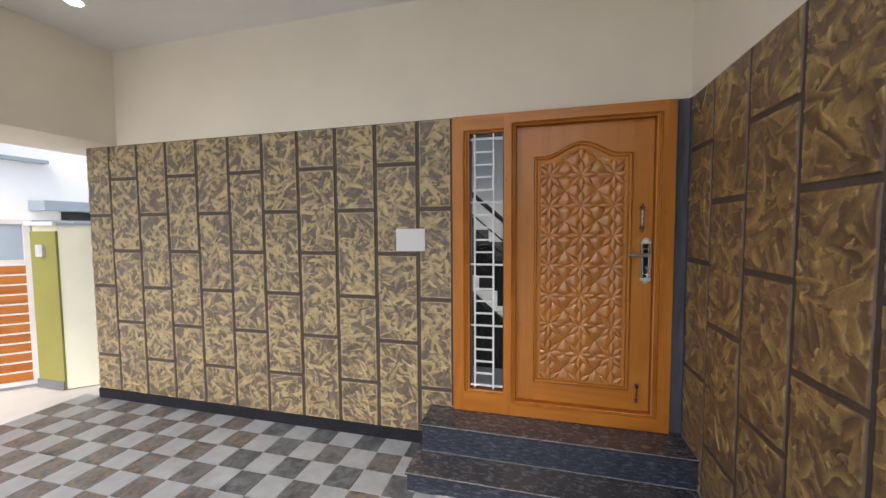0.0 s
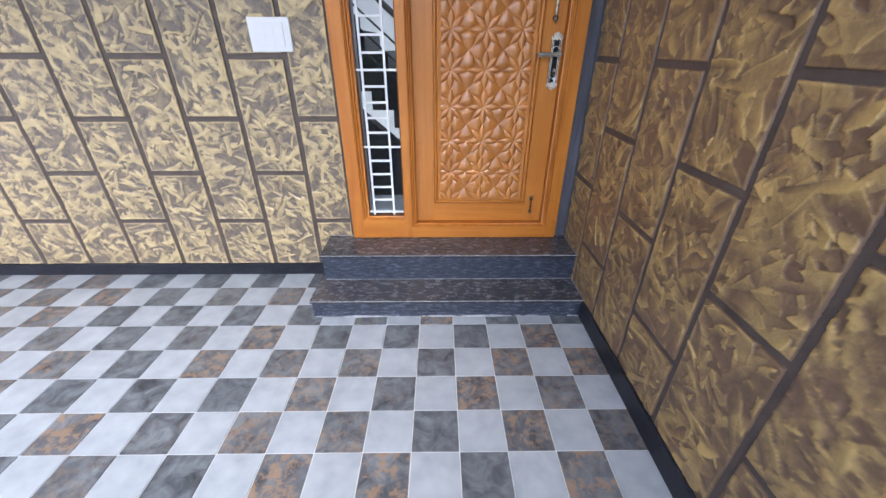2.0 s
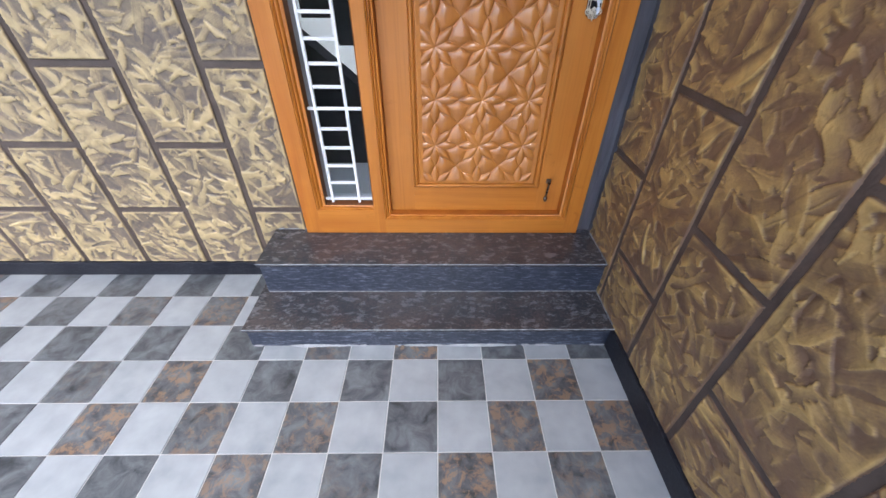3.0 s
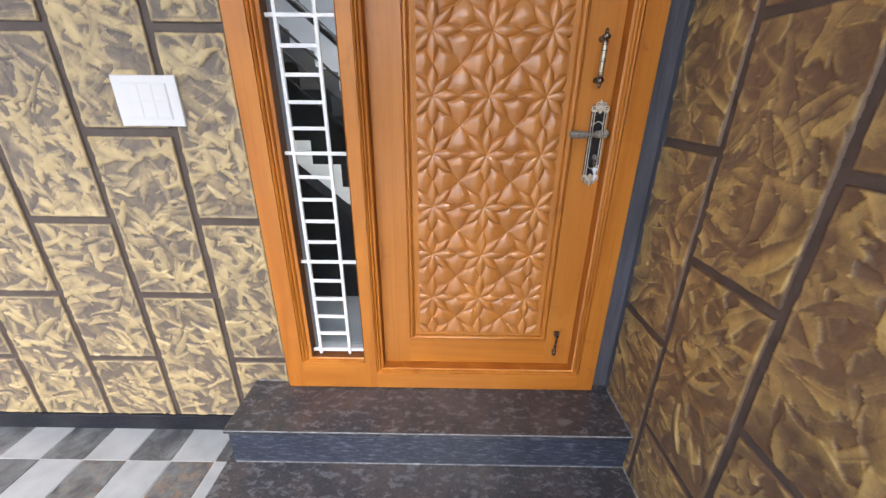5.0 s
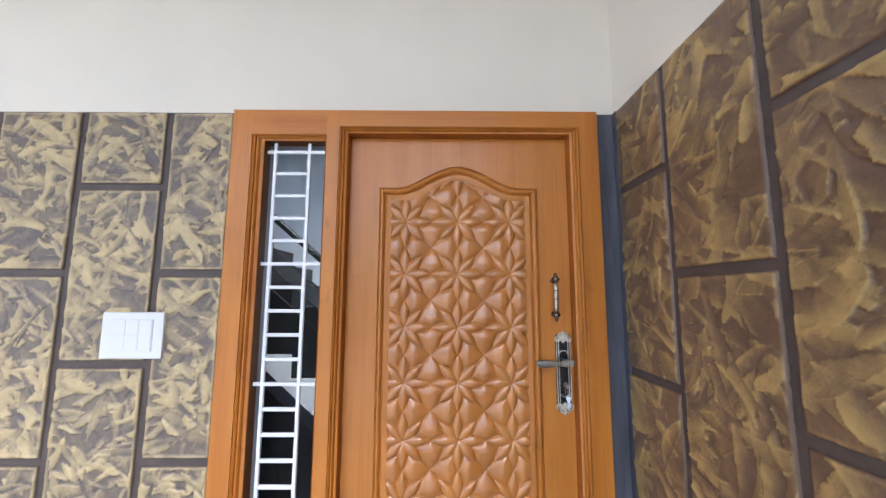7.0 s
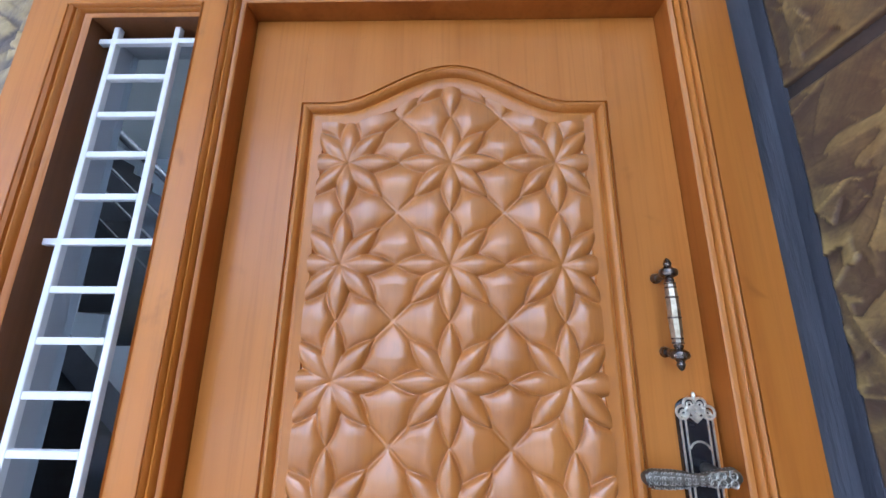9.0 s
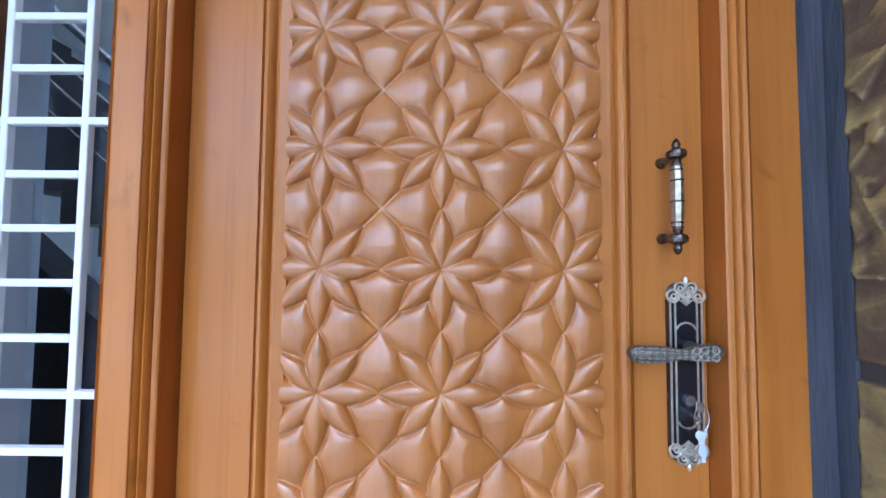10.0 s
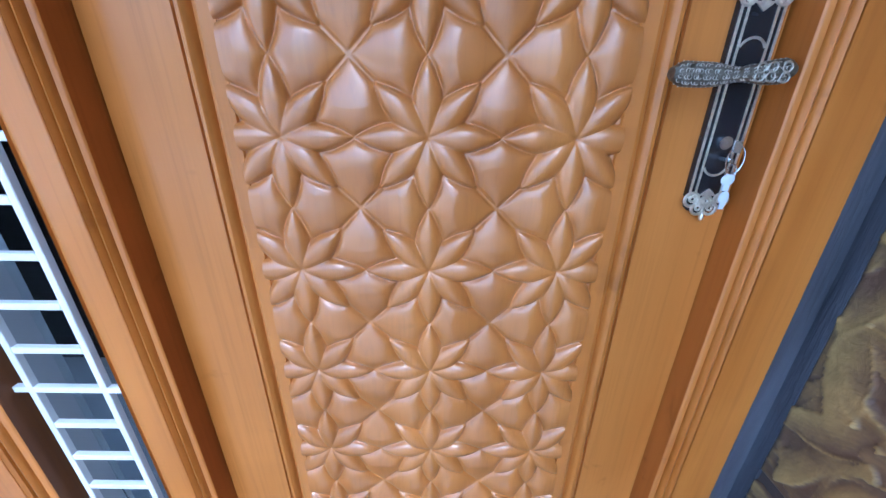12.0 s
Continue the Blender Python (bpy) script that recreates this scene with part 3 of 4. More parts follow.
# pull handle
HX, HY = 0.316, 1.139
HZ, SHORT = 1.666, 0.0085
pull = pt("pull_handle", box(HX - 0.001, HX + 0.001, HY - 0.001, HY + 0.001, 1.61, 1.73), M_STEEL, door, "turned antique bronze pull handle")
bm = bmesh.new()
add_lathe(bm, (HX, HY, HZ), [(0.0055, -0.0525), (0.0078, -0.047), (0.0092, -0.030), (0.0096, 0.0), (0.0092, 0.030), (0.0078, 0.047), (0.0055, 0.0525)], 8)
part("grip", bm, M_BRASS, pull, "faceted worn brass grip")
for k in (-0.047, -0.040, -0.008, 0.024, 0.040, 0.047):
    bm = bmesh.new()
    rr0 = 0.0083 if abs(k) > 0.035 else 0.0096
    add_lathe(bm, (HX, HY, HZ + k), [(rr0, -0.0014), (rr0 + 0.0007, -0.0007), (rr0 + 0.0007, 0.0007), (rr0, 0.0014)], 16)
    part("band", bm, M_STEEL, pull)
for s in (-1, 1):
    bm = bmesh.new()
    prof = [(0.006, 0.056), (0.0075, 0.060), (0.006, 0.064), (0.013, 0.068), (0.0145, 0.073), (0.013, 0.078), (0.007, 0.081), (0.0055, 0.084), (0.0065, 0.088), (0.004, 0.094), (0.001, 0.097)]
    prof = [(r, z - SHORT) for r, z in prof]
    if s < 0:
        prof = [(r, -z) for r, z in prof][::-1]
    add_lathe(bm, (HX, HY, HZ), prof, 14)
    part("finial", bm, M_STEEL, pull, smooth=35)
    bm = bmesh.new()
    zc = HZ + s * (0.070 - SHORT)
    add_tube(bm, (HX, HY, zc), (HX, LEAF_Y - 0.006, zc), 0.0055)
    add_tube(bm, (HX, LEAF_Y - 0.010, zc), (HX, LEAF_Y + 0.002, zc), 0.0075, 0.0095)
    part("stem", bm, M_STEEL, pull, smooth=35)

# lock plate with lever
LX, LZ0, LZ1 = 0.346, 1.277, 1.512
lock = pt("lock_plate", box(LX - 0.027, LX + 0.027, LEAF_Y - 0.009, LEAF_Y + 0.002, LZ0, LZ1, 0.002, 2), M_BLACK_ENAMEL, door, "long black enamelled lock plate")
for dx in (-0.0245, -0.0170, 0.0170, 0.0245):
    part("inlay_line", box(LX + dx - 0.0014, LX + dx + 0.0014, LEAF_Y - 0.0102, LEAF_Y - 0.008, LZ0, LZ1), M_SILVER, lock, "silver inlay line")
for zc, a0, a1 in ((1.466, 20, 160), (1.315, 200, 340)):
    bm = bmesh.new()
    add_ring(bm, (LX, LEAF_Y - 0.0095, zc - (0.010 if a0 < 90 else -0.010)), 0.016, 0.0017, a0, a1, 12, 6)
    part("inlay_arc", bm, M_SILVER, lock, "curved silver inlay")


def crest(z, s):
    """Pierced scrollwork at one end of the plate."""
    bm = bmesh.new()
    y = LEAF_Y - 0.010
    for dx, dz, r in ((-0.020, 0.000, 0.0095), (0.020, 0.000, 0.0095), (-0.0085, 0.0125, 0.0085), (0.0085, 0.0125, 0.0085), (0.0, 0.0025, 0.0075)):
        add_ring(bm, (LX + dx, y, z + s * dz), r, 0.0023, n=14, k=6)
        add_ring(bm, (LX + dx * 0.94, y, z + s * (dz - 0.001)), r * 0.42, 0.0020, n=10, k=6)
    add_ball(bm, (LX, y, z + s * 0.0245), 0.0042, 0.8, 0.8, 1.5, 8)
    for dx in (-0.013, 0.013):
        add_ball(bm, (LX + dx, y, z + s * 0.006), 0.0035, 1, 0.8, 1, 8)
    add_prism(bm, [(LX - 0.012, z - s * 0.006), (LX + 0.012, z - s * 0.006), (LX, z - s * 0.016)], y - 0.001, y + 0.003)
    part("crest", bm, M_SILVER, lock, "pierced antique silver scrollwork", 40)
    bm = bmesh.new()
    add_ball(bm, (LX, LEAF_Y - 0.002, z + s * 0.004), 1.0, 0.027, 0.004, 0.018, 16)
    part("crest_back", bm, M_BLACK_ENAMEL, lock, smooth=60)


crest(LZ1 + 0.002, 1)
crest(LZ0 - 0.002, -1)

# lever: a flattened waisted bar with beaded relief
LEV_Y, LEV_Z = 1.133, 1.434
bm = bmesh.new()
rows = []
N = 30
for i in range(N + 1):
    s = i / N
    x = 0.371 + (0.237 - 0.371) * s
    half = 0.0135 * (1 - 0.42 * math.exp(-((s - 0.42) / 0.16) ** 2)) * min(1.0, (1.02 - s) * 9 + 0.05) ** 0.5 * min(1.0, s * 14 + 0.3) ** 0.5
    zc = LEV_Z - 0.003 * math.sin(math.pi * s) + 0.004 * (0.5 - s)
    row = []
    for j in range(12):
        a = 2 * math.pi * j / 12
        row.append(bm.verts.new((x, LEV_Y - 0.0085 * math.sin(a), zc + half * math.cos(a))))
    rows.append(row)
for p, q in zip(rows, rows[1:]):
    for j in range(12):
        bm.faces.new((p[j], p[(j + 1) % 12], q[(j + 1) % 12], q[j]))
bm.faces.new(rows[0][::-1])
bm.faces.new(rows[-1])
add_tube(bm, (LX + 0.004, LEV_Y, LEV_Z), (LX + 0.004, LEAF_Y - 0.006, LEV_Z), 0.010)
lever = part("lever", bm, M_PEWTER, lock, "ornate antique silver lever", 50)
bm = bmesh.new()
rr = random.Random(2)
for i in range(23):
    s = 0.08 + 0.87 * i / 22
    x = 0.371 - 0.134 * s
    half = 0.0135 * (1 - 0.42 * math.exp(-((s - 0.42) / 0.16) ** 2)) * min(1.0, (1.02 - s) * 9 + 0.05) ** 0.5
    zc = LEV_Z - 0.003 * math.sin(math.pi * s) + 0.004 * (0.5 - s)
    for k in (-0.62, -0.22, 0.22, 0.62):
        y = LEV_Y - 0.0085 * math.sqrt(1 - k * k) + 0.0004
        add_ring(bm, (x + 0.002 * (i % 2) + 0.001 * k, y, zc + k * half), half * 0.19, 0.0006, rr.uniform(0, 90), rr.uniform(280, 420), 8, 4)
    for k in (-1, 1):
        add_ball(bm, (x - 0.002, LEV_Y - 0.0016, zc + k * half * 0.96), 0.0008, n=6)
for dx, dz in ((0.010, 0.005), (0.010, -0.006), (0.026, 0.005), (0.026, -0.005), (0.038, 0.004), (0.038, -0.005)):
    add_ring(bm, (0.369 - dx, LEV_Y - 0.0082, LEV_Z + dz), 0.0050, 0.0011, n=12, k=5)
part("lever_relief", bm, M_PEWTER_PALE, lock, "beaded and scrolled relief of the lever", 50)
bm = bmesh.new()
add_tube(bm, (LX + 0.002, LEAF_Y - 0.013, 1.352), (LX + 0.002, LEAF_Y - 0.006, 1.352), 0.0085, n=16)
part("cylinder", bm, M_KEY, lock, "round keyhole cylinder", 40)

# tower bolt knob low on the leaf
bolt = pt("stopper", box(0.299, 0.323, LEAF_Y - 0.008, LEAF_Y + 0.002, 0.568, 0.592, 0.002, 2), M_STEEL, door, "small dark bronze door stopper")
bm = bmesh.new()
add_tube(bm, (0.311, LEAF_Y - 0.004, 0.580), (0.311, LEAF_Y - 0.024, 0.580), 0.0065)
add_tube(bm, (0.311, LEAF_Y - 0.022, 0.582), (0.309, LEAF_Y - 0.012, 0.500), 0.0048)
add_lathe(bm, (0.309, LEAF_Y - 0.012, 0.474), [(0.006, 0.0), (0.0095, 0.006), (0.0095, 0.018), (0.006, 0.026)], 12)
part("stopper_arm", bm, M_STEEL, bolt, smooth=40)

# keys hanging in the lock
keys = base("key_bunch", (LX + 0.002, LEAF_Y - 0.016, 1.332), "nickel keys with pale tags hanging in the lock", "keys")
bm = bmesh.new()
add_prism(bm, [(LX - 0.002, 1.344), (LX + 0.008, 1.342), (LX + 0.008, 1.356), (LX - 0.002, 1.358)], LEAF_Y - 0.034, LEAF_Y - 0.031)
add_tube(bm, (LX + 0.002, LEAF_Y - 0.032, 1.332), (LX + 0.002, LEAF_Y - 0.012, 1.332), 0.003)
pt("key", bm, M_KEY, keys)
bm = bmesh.new()
add_ring(bm, (LX + 0.005, LEAF_Y - 0.033, 1.334), 0.018, 0.0011, n=20, k=5, sx=0.6)
add_ring(bm, (LX + 0.007, LEAF_Y - 0.030, 1.316), 0.012, 0.0010, n=16, k=5, sx=0.5)
pt("ring", bm, M_KEY, keys)
for dx, zt, w, hh in ((0.006, 1.308, 0.0092, 0.015), (0.008, 1.284, 0.0072, 0.016)):
    bm = bmesh.new()
    add_ball(bm, (LX + dx, LEAF_Y - 0.030, zt), 1.0, w, 0.0016, hh * 0.55, 12)
    add_box(bm, LX + dx - w * 0.45, LX + dx + w * 0.45, LEAF_Y - 0.031, LEAF_Y - 0.029, zt - hh, zt)
    pt("tag", bm, M_TAG, keys, "pale heart-shaped key tag")

# ---- switch plate on the front wall ----
sw = base("switch_plate", (-1.215, WALL_Y, 1.524), "white six-switch plate on the textured wall", "switch plate")
pt("cover", box(-1.326, -1.104, WALL_Y - 0.011, WALL_Y + 0.006, 1.442, 1.606, 0.003, 2), M_PLATE, sw)
pt("inset", box(-1.290, -1.140, WALL_Y - 0.0135, WALL_Y - 0.010, 1.466, 1.582, 0.001, 1), M_PLATE, sw)
for i in range(3):
    for j in range(2):
        x0 = -1.284 + i * 0.0475
        z0 = 1.472 + j * 0.054
        pt("rocker", box(x0, x0 + 0.0460, WALL_Y - 0.0150, WALL_Y - 0.013, z0, z0 + 0.0525, 0.0007, 1), M_PLATE, sw)

# ---- room seen through the sidelight ----
thing("wall_room_side", box(-3.70, -3.58, 1.32, 4.40, 0.0, 3.6), M_ROOM, "pale grey side wall of the room", "wall", kind="structure")
thing("wall_room_back", box(-3.58, 1.60, 4.28, 4.40, 0.0, 3.6), M_ROOM, "pale grey back wall of the room", "wall", kind="structure")
thing("wall_room_end", box(1.60, 1.75, 1.32, 4.40, 0.0, 3.6), M_ROOM, "pale grey end wall of the room", "wall", kind="structure")
thing("wall_room_front", box(0.72, 1.75, 1.20, 1.32, 0.0, 3.6), M_ROOM, "plain room wall beside the porch", "wall", kind="structure")
thing("floor_room", box(-3.58, 1.60, 1.32, 4.28, 0.20, 0.318), M_ROOM_FLOOR, "polished grey room floor", "floor", kind="structure")
# out-of-view gap in the ceiling, added to let sky light into the room
bm = bmesh.new()
add_box(bm, -3.70, 1.75, 1.32, 1.40, 3.6, 3.75)
add_box(bm, -3.70, 1.75, 2.50, 4.40, 3.6, 3.75)
add_box(bm, -3.70, -3.3, 1.40, 2.50, 3.6, 3.75)
add_box(bm, 1.5, 1.75, 1.40, 2.50, 3.6, 3.75)
thing("ceiling_room", bm, M_CEIL, "white stairwell ceiling with an unseen opening added for daylight", "ceiling", kind="structure")

stairs = base("staircase", (-1.6, 2.6, 0.318), "black granite folded staircase with steel rails", "staircase")
RISE, RUN = 0.150, 0.182
SX_NOSE, SZ_TOP = -1.085, 1.735
up, down = [], []
for k in range(-9, 12):
    xr = SX_NOSE - RUN * k
    zt = SZ_TOP + RISE * k
    if zt < 0.34 or zt > 3.55:
        continue
    up += [(xr, zt), (xr - RUN, zt)]
    down += [(xr - 0.16, zt - 0.30), (xr - 0.16 - RUN, zt - 0.30)]
down = [(x, max(0.318, z)) for x, z in down]
bm = bmesh.new()
n = len(up)
vv = []
for y in (2.25, 3.15):
    vv.append(([bm.verts.new((x, y, z)) for x, z in up], [bm.verts.new((x, y, z)) for x, z in down]))
for (a, b), flip in ((vv[0], False), (vv[1], True)):
    for i in range(n - 1):
        bm.faces.new((a[i], a[i + 1], b[i + 1], b[i]))
for i in range(n - 1):
    bm.faces.new((vv[0][0][i], vv[1][0][i], vv[1][0][i + 1], vv[0][0][i + 1]))
    bm.faces.new((vv[0][1][i], vv[0][1][i + 1], vv[1][1][i + 1], vv[1][1][i]))
for i in (0, n - 1):
    bm.faces.new((vv[0][0][i], vv[0][1][i], vv[1][1][i], vv[1][0][i]))
pt("flight", bm, M_STAIR, stairs, "stepped black granite flight")
slope = -0.86
for dz, r in ((2.03, 0.022), (1.83, 0.008), (1.70, 0.008), (1.56, 0.006)):
    bm = bmesh.new()
    add_tube(bm, (-2.85, 2.235, dz - slope * 1.80), (-0.10, 2.235, dz + slope * 0.95), r)
    pt("handrail" if r > 0.02 else "rail_rod", bm, M_CHROME, stairs, smooth=40)
bm = bmesh.new()
add_prism(bm, [(-1.95, 0.318), (-0.55, 0.318), (-0.55, 0.68), (-1.95, 1.90)], 1.95, 2.10)
thing("stair_wall", bm, M_STAIR, "black granite clad sloping stair parapet", "parapet", kind="structure")

# ---- gate and yard beyond the porch ----
GX, GYY = -5.325, 1.215
GD = Vector((-0.73, -0.685, 0)).normalized()
gm = Matrix(((GD.x, -GD.y, 0, GX), (GD.y, GD.x, 0, GYY), (0, 0, 1, 0), (0, 0, 0, 1)))
gate = new("gate")
tagged(gate, "steel gate with orange wood-look slats, partly open", "gate")
gate.matrix_world = gm


def gate_part(name, bm, material, label=""):
    ob = part(name, bm, material, gate, label)
    return ob


W = 1.70
gate_part("stile", box(0.0, 0.055, -0.02, 0.02, 0.03, 1.72, 0.003, 1), M_GATE_STEEL)
gate_part("stile", box(W - 0.055, W, -0.02, 0.02, 0.03, 1.72, 0.003, 1), M_GATE_STEEL)
for z0, z1 in ((0.03, 0.07), (1.275, 1.315), (1.68, 1.72)):
    gate_part("rail", box(0.055, W - 0.055, -0.019, 0.019, z0, z1), M_GATE_STEEL)
for k in range(12):
    z0 = 0.078 + k * 0.0998
    gate_part("slat", box(0.055, W - 0.055, -0.012, 0.012, z0, z0 + 0.083, 0.002, 1), M_GATE_WOOD, "orange wood-look slat")
    if k:
        gate_part("slat_gap", box(0.055, W - 0.055, -0.010, 0.010, z0 - 0.0168, z0 - 0.0002), M_GATE_STEEL)
for k in range(4):
    x0 = 0.06 + k * 0.40
    gate_part("gate_pane", box(x0 + 0.012, x0 + 0.372, -0.006, 0.006, 1.318, 1.678), M_GATE_PANE, "blue-grey infill sheet")
    gate_part("pane_bar", box(x0 + 0.372, x0 + 0.400, -0.018, 0.018, 1.316, 1.679), M_GATE_STEEL)
    gate_part("name_plate", box(x0 + 0.09, x0 + 0.30, -0.011, -0.006, 1.345, 1.455), M_HOUSE, "white blank plate")
    bm = bmesh.new()
    add_tube(bm, (x0 + 0.19, -0.012, 1.56), (x0 + 0.19, -0.006, 1.56), 0.050, n=20)
    gate_part("disc", bm, M_HOUSE, "round white disc")

pillar = base("gate_pillar", (-5.0, 1.5, 0), "gate pillar painted olive and pale cream", "pillar")
FOOT = [(-5.300, 1.206), (-4.938, 1.206), (-4.30, 1.76), (-4.30, 2.05), (-5.300, 2.05)]


def add_plan(bm, plan, z0, z1):
    """A plan outline raised from z0 to z1."""
    lo = [bm.verts.new((x, y, z0)) for x, y in plan]
    hi = [bm.verts.new((x, y, z1)) for x, y in plan]
    bm.faces.new(lo[::-1])
    bm.faces.new(hi)
    for i in range(len(plan)):
        j = (i + 1) % len(plan)
        bm.faces.new((lo[i], lo[j], hi[j], hi[i]))


bm = bmesh.new()
add_plan(bm, FOOT, 0.0, 1.66)
pt("shaft", bm, M_CREAM, pillar, "pale cream wall face")
pt("front_face", box(-5.305, -4.938, 1.186, 1.205, 0.0, 1.605), M_OLIVE, pillar, "olive green front face")
pt("cap", box(-5.34, -4.93, 1.166, 1.346, 1.6605, 1.70, 0.004, 1), M_HOUSE, pillar)
bm = bmesh.new()
add_plan(bm, [(-4.929, 1.196), (-4.28, 1.75), (-4.28, 2.07), (-4.929, 2.07)], 1.6605, 1.685)
pt("coping", bm, M_SHADE, pillar, "thin grey coping")
pt("plinth", box(-5.315, -4.932, 1.174, 1.185, 0.0, 0.085), M_PLINTH, pillar)
box_w = base("bell_box", (-5.14, 1.186, 1.42), "small white box on the olive pillar", "box")
pt("cover", box(-5.19, -5.09, 1.158, 1.1855, 1.35, 1.47, 0.004, 2), M_PLATE, box_w)

house = base("neighbour_house", (-13.5, 6.0, 0), "white neighbouring house with blue-grey sunshade", "house")
pt("wall", box(-16.0, -12.0, -6.0, 13.0, 0.0, 6.5), M_HOUSE, house)
pt("roof", box(-16.2, -11.7, -6.2, 13.2, 6.5, 6.65), M_SHADE, house)
pt("ledge", box(-12.0, -11.8, -6.0, 5.0, 3.22, 3.30), M_SHADE, house)
pt("sunshade", box(-12.0, -11.45, 4.67, 8.4, 2.09, 2.32), M_SHADE, house, "blue-grey concrete sunshade slab")
win = pt("window", box(-11.995, -11.96, 5.28, 7.2, 1.15, 2.085), M_DARK, house, "dark window")
thing("yard_wall", box(-8.3, -8.1, -9.0, 12.0, 0.0, 1.72), M_HOUSE, "white compound wall across the lane", "wall", kind="structure")
thing("yard_wall_cap", box(-8.34, -8.06, -9.0, 12.0, 1.7205, 1.78), M_SHADE, "grey coping of the compound wall", "wall", kind="structure")
thing("boundary_wall", box(-8.1, 4.0, -9.2, -9.0, 0.0, 1.7), M_CREAM, "plain cream boundary wall", "wall", kind="structure")

# ---- plaster panels, one by one ----
GAP = 0.011


def panel_mesh(name, w, h, facing, material):
    """A slightly pillowed plaster panel with soft edges; its centre is at the origin."""
    bm = bmesh.new()
    loops = []
    for inset, out in ((0.0, 0.0), (0.0008, 0.0040), (0.0035, 0.0062), (0.012, 0.0066)):
        a, b = w / 2 - inset, h / 2 - inset
        pts = ((-a, -b), (a, -b), (a, b), (-a, b))
        if facing == "y":
            loops.append([bm.verts.new((x, -out, z)) for x, z in pts])
        else:
            loops.append([bm.verts.new((-out, x, z)) for x, z in pts])
    for p, q in zip(loops, loops[1:]):
        for i in range(4):
            bm.faces.new((p[i], p[(i + 1) % 4], q[(i + 1) % 4], q[i]))
    bm.faces.new(loops[-1])
    return to_mesh(name, bm, material)


def relief(w, h, step, seed, size=1.0):
    """Height of overlapping trowel strokes over a panel, in metres."""
    r = np.random.RandomState(seed)
    nx, nz = max(4, int(round(w / step)) + 1), max(4, int(round(h / step)) + 1)
    X, Z = np.meshgrid(np.linspace(-w / 2, w / 2, nx), np.linspace(-h / 2, h / 2, nz))
    H = np.full(X.shape, 0.0012)
    front = size < 1.2
    for _ in range(int(w * h * (540 if front else 600) / size ** 1.6) + 6):
        cx, cz = r.uniform(-w / 2, w / 2), r.uniform(-h / 2, h / 2)
        th = r.choice([0.5, -0.6, 1.2, 2.2, 0.1]) + r.normal(0, 0.35)
        L, W = size * r.uniform(0.024, 0.080), size * (r.uniform(0.006, 0.019) if front else r.uniform(0.008, 0.023))
        lift = r.uniform(-0.0004, 0.0060) if front else r.uniform(0.0008, 0.0038)
        tilt, tip, p1, p2 = r.normal(0, 0.0014), r.normal(0, 0.0012), r.uniform(0, 6), r.uniform(0, 6)
        bend = r.normal(0, 0.10) / L
        da = (X - cx) * math.cos(th) + (Z - cz) * math.sin(th)
        db = -(X - cx) * math.sin(th) + (Z - cz) * math.cos(th) + bend * da * da
        wob = W * (1 + 0.30 * np.sin(da / L * 2.6 + p1))
        inside = (np.abs(db) < wob) & (np.abs(da) < L * (1 + 0.22 * np.sin(db / W * 2.2 + p2)))
        crown = (0.0013 if front else 0.0) * (1 - np.clip(db / wob, -1, 1) ** 2)
        hs = lift + crown + tilt * db / W + tip * da / L + (0.0004 if front else 0.0002) * np.sin(db * 800 + p1 + 3 * np.sin(da * 40))
        H = np.where(inside, 0.22 * H + 0.78 * hs, H)
        lip = np.exp(-((db - wob) / (0.0026 if front else 0.0017)) ** 2) * np.clip((L - np.abs(da)) / (0.3 * L), 0, 1)
        H = H + (0.0020 if front else 0.0030) * lip * r.uniform(0.1, 1.0) ** (1 if front else 3)
    return X, Z, np.clip(H, -0.001, 0.0085)


def relief_mesh(name, w, h, facing, material, step, seed):
    """A plaster panel with real trowel relief and ragged soft edges; its centre is at the origin."""
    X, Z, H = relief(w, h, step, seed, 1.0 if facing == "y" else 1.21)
    r = np.random.RandomState(seed + 9000)
    nz, nx = X.shape
    edge = np.minimum(np.minimum(X + w / 2, w / 2 - X), np.minimum(Z + h / 2, h / 2 - Z))
    soft = np.clip(edge / 0.009, 0, 1) ** 0.5
    wave = 0.5 + 0.5 * np.sin(X * 31 + seed) * np.sin(Z * 27 + 2 * seed)
    H = H + np.exp(-((edge - 0.007) / 0.006) ** 2) * (0.0045 if facing == "y" else 0.0012) * (0.35 + 0.65 * wave)
    out = np.where(edge <= 1e-6, 0.0, 0.0035 * np.clip(edge / 0.004, 0, 1) + H * soft * (1.35 if facing == "y" else 1.5))
    jag = r.uniform(0, 0.0030, X.shape) * (edge < step * 0.6)
    X = X - np.sign(X) * jag * (np.abs(X) > w / 2 - step * 0.6)
    Z = Z - np.sign(Z) * jag * (np.abs(Z) > h / 2 - step * 0.6)
    co = np.stack([X, -out, Z] if facing == "y" else [-out, X, Z], -1).reshape(-1, 3)
    idx = np.arange(nz * nx).reshape(nz, nx)
    q = np.stack([idx[:-1, :-1], idx[:-1, 1:], idx[1:, 1:], idx[1:, :-1]], -1).reshape(-1, 4)
    if facing == "x":
        q = q[:, ::-1]
    me = bpy.data.meshes.new(name)
    me.from_pydata(co.tolist(), [], q.tolist())
    me.materials.append(material)
    me.polygons.foreach_set("use_smooth", np.ones(len(q), dtype=bool))
    return me


cache = {}


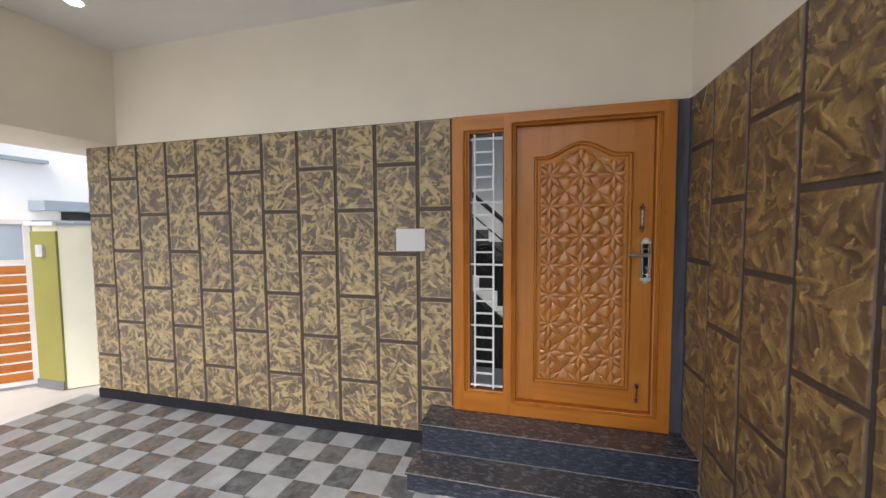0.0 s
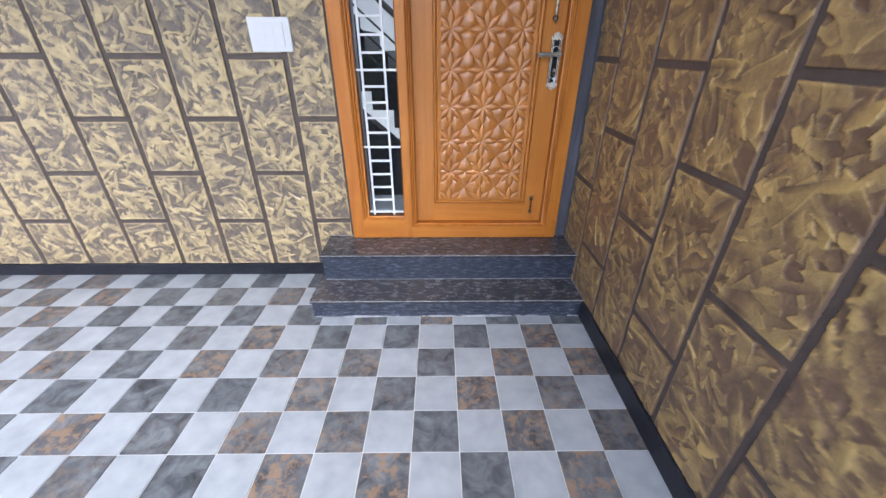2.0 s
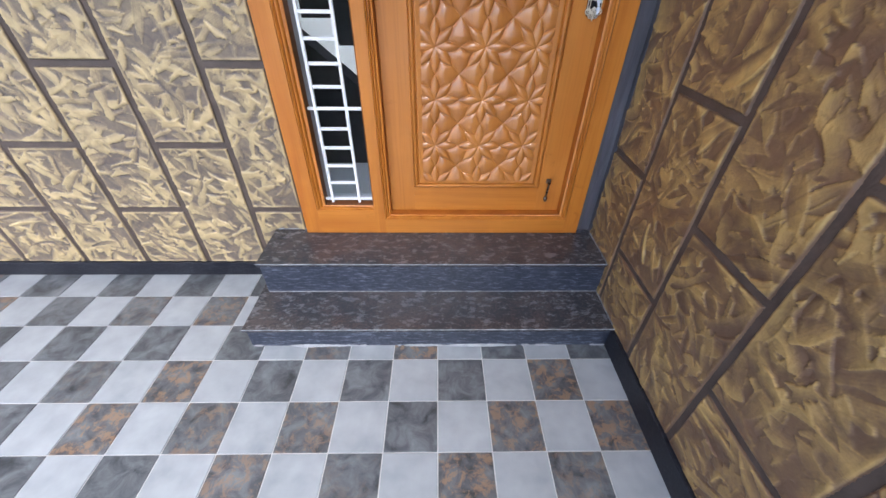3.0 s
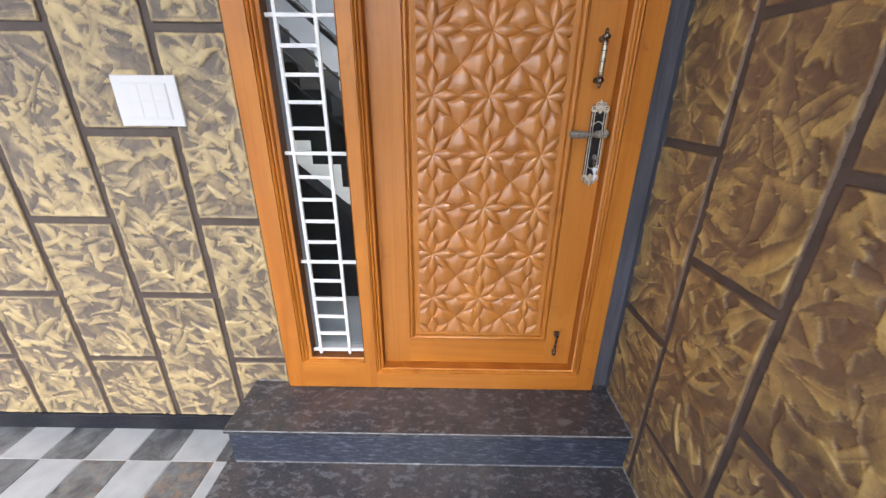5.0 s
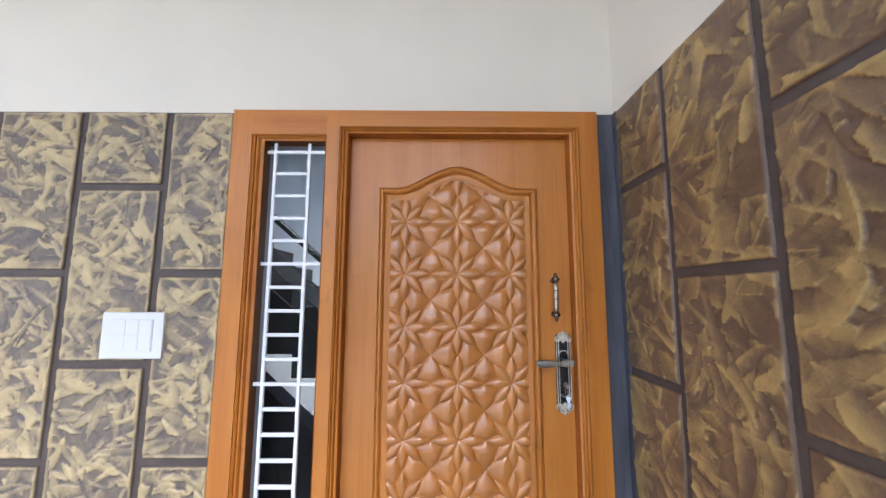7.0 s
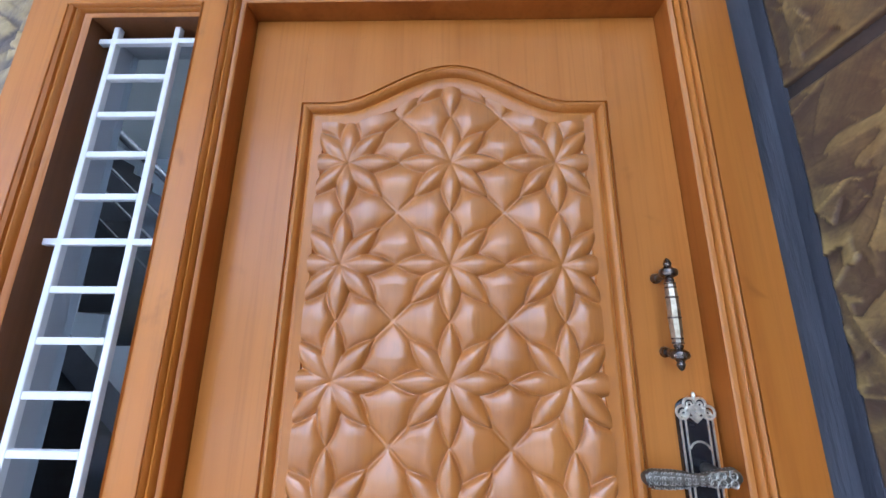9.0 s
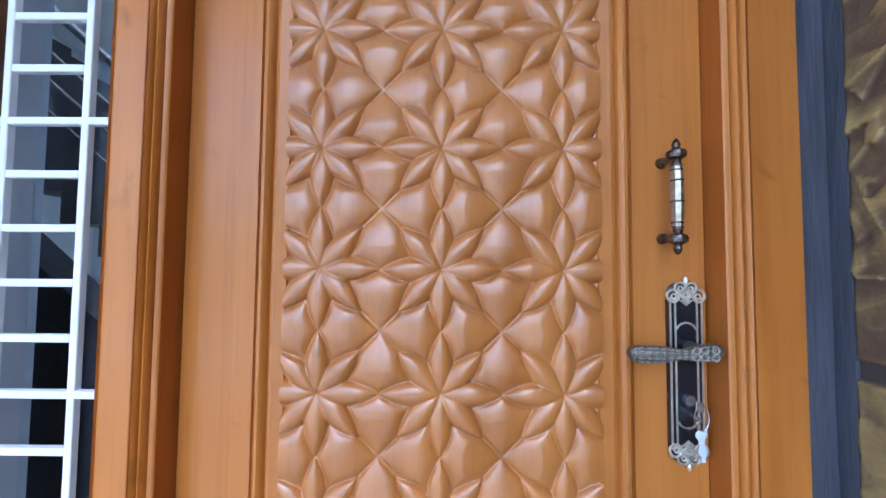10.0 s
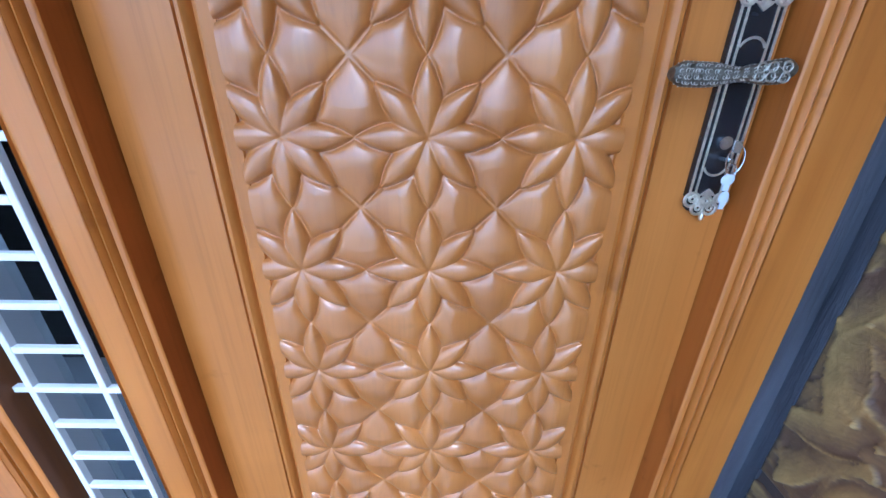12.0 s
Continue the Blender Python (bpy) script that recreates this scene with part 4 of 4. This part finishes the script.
def panels(parent, facing, plane, spans, material, lo):
    """Columns (from, to, joints) of panels on one wall."""
    for a, b, joints in spans:
        levels = [lo] + sorted(joints) + [TILE_TOP - 0.002]
        for z0, z1 in zip(levels, levels[1:]):
            w, h = b - a - 2 * GAP, z1 - z0 - (GAP if z0 == lo else 2 * GAP) + (GAP if z1 > 2.37 else 0)
            zc = (z0 + z1) / 2 + (-GAP / 2 if z0 == lo else 0) + (GAP / 2 if z1 > 2.37 else 0)
            key = (facing, round(a, 3), round(z0, 3))
            cache[key] = len(cache)
            if (facing == "y" and a > -2.6) or (facing == "x" and b > -0.2):
                me = relief_mesh("panel", w, h, facing, material, 0.0042 if facing == "y" else 0.0035, len(cache))
            elif facing == "y" or b > -1.3:
                me = relief_mesh("panel", w, h, facing, material, 0.0075, len(cache))
            else:
                me = panel_mesh("panel", w, h, facing, material)
            ob = new("panel", me)
            ob.location = ((a + b) / 2, plane + 0.006, zc) if facing == "y" else (plane + 0.006, (a + b) / 2, zc)
            ob.parent = parent


ODD, EVEN = (1.748, 1.088, 0.424), (2.076, 1.420, 0.757)
cuts = [DX0 - GAP + 0.004, -1.158] + [-1.158 - 0.3303 * k for k in range(1, 10)] + [WALL_END - GAP]
panels(wall_front, "y", WALL_Y, [(cuts[i + 1], cuts[i], ODD if i % 2 == 0 else EVEN) for i in range(len(cuts) - 1)], M_GOLD_FRONT, 0.088)
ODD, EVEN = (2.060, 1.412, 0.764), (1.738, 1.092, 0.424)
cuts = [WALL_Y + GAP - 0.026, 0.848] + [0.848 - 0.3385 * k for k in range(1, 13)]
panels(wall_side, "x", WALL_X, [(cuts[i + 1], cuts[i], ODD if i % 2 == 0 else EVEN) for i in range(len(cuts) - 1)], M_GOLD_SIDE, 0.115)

# ---- floor tiles, one by one ----
T = 0.2
TX, TY = -0.026, -0.021     # a corner of the tile grid
J = 0.0022


def tile_mesh(name, material, x0, x1, y0, y1):
    return to_mesh(name, box(x0, x1, y0, y1, -0.008, 0.0, 0.0012, 1), material)


tile_dark = tile_mesh("tile", M_TILE_DARK, -T / 2 + J, T / 2 - J, -T / 2 + J, T / 2 - J)
tile_light = tile_mesh("tile", M_TILE_LIGHT, -T / 2 + J, T / 2 - J, -T / 2 + J, T / 2 - J)
rest = {0: bmesh.new(), 1: bmesh.new()}
count = 0
for iy in range(-17, 6):
    for ix in range(-23, 3):
        x0, x1 = TX + ix * T + J, min(TX + (ix + 1) * T - J, WALL_X - 0.004)
        y0, y1 = TY + iy * T + J, min(TY + (iy + 1) * T - J, WALL_Y - 0.004)
        odd = (ix + iy) % 2
        whole = x1 - x0 > 0.19 and y1 - y0 > 0.19
        near = ix >= -14 and iy >= -6
        if near:
            if whole:
                ob = new("tile", tile_dark if odd else tile_light)
                ob.location = (TX + (ix + 0.5) * T, TY + (iy + 0.5) * T, 0)
            else:
                cx, cy = (x0 + x1) / 2, (y0 + y1) / 2
                ob = new("tile", tile_mesh("tile", M_TILE_DARK if odd else M_TILE_LIGHT, x0 - cx, x1 - cx, y0 - cy, y1 - cy))
                ob.location = (cx, cy, 0)
            ob.parent = floor
            count += 1
        else:
            add_box(rest[odd], x0, x1, y0, y1, -0.008, 0.0)
for odd, bmr in rest.items():
    ob = part("far_tiles", bmr, M_TILE_DARK if odd else M_TILE_LIGHT, floor, "farther checker tiles of the porch floor")
    tagged(ob, kind="stuff")
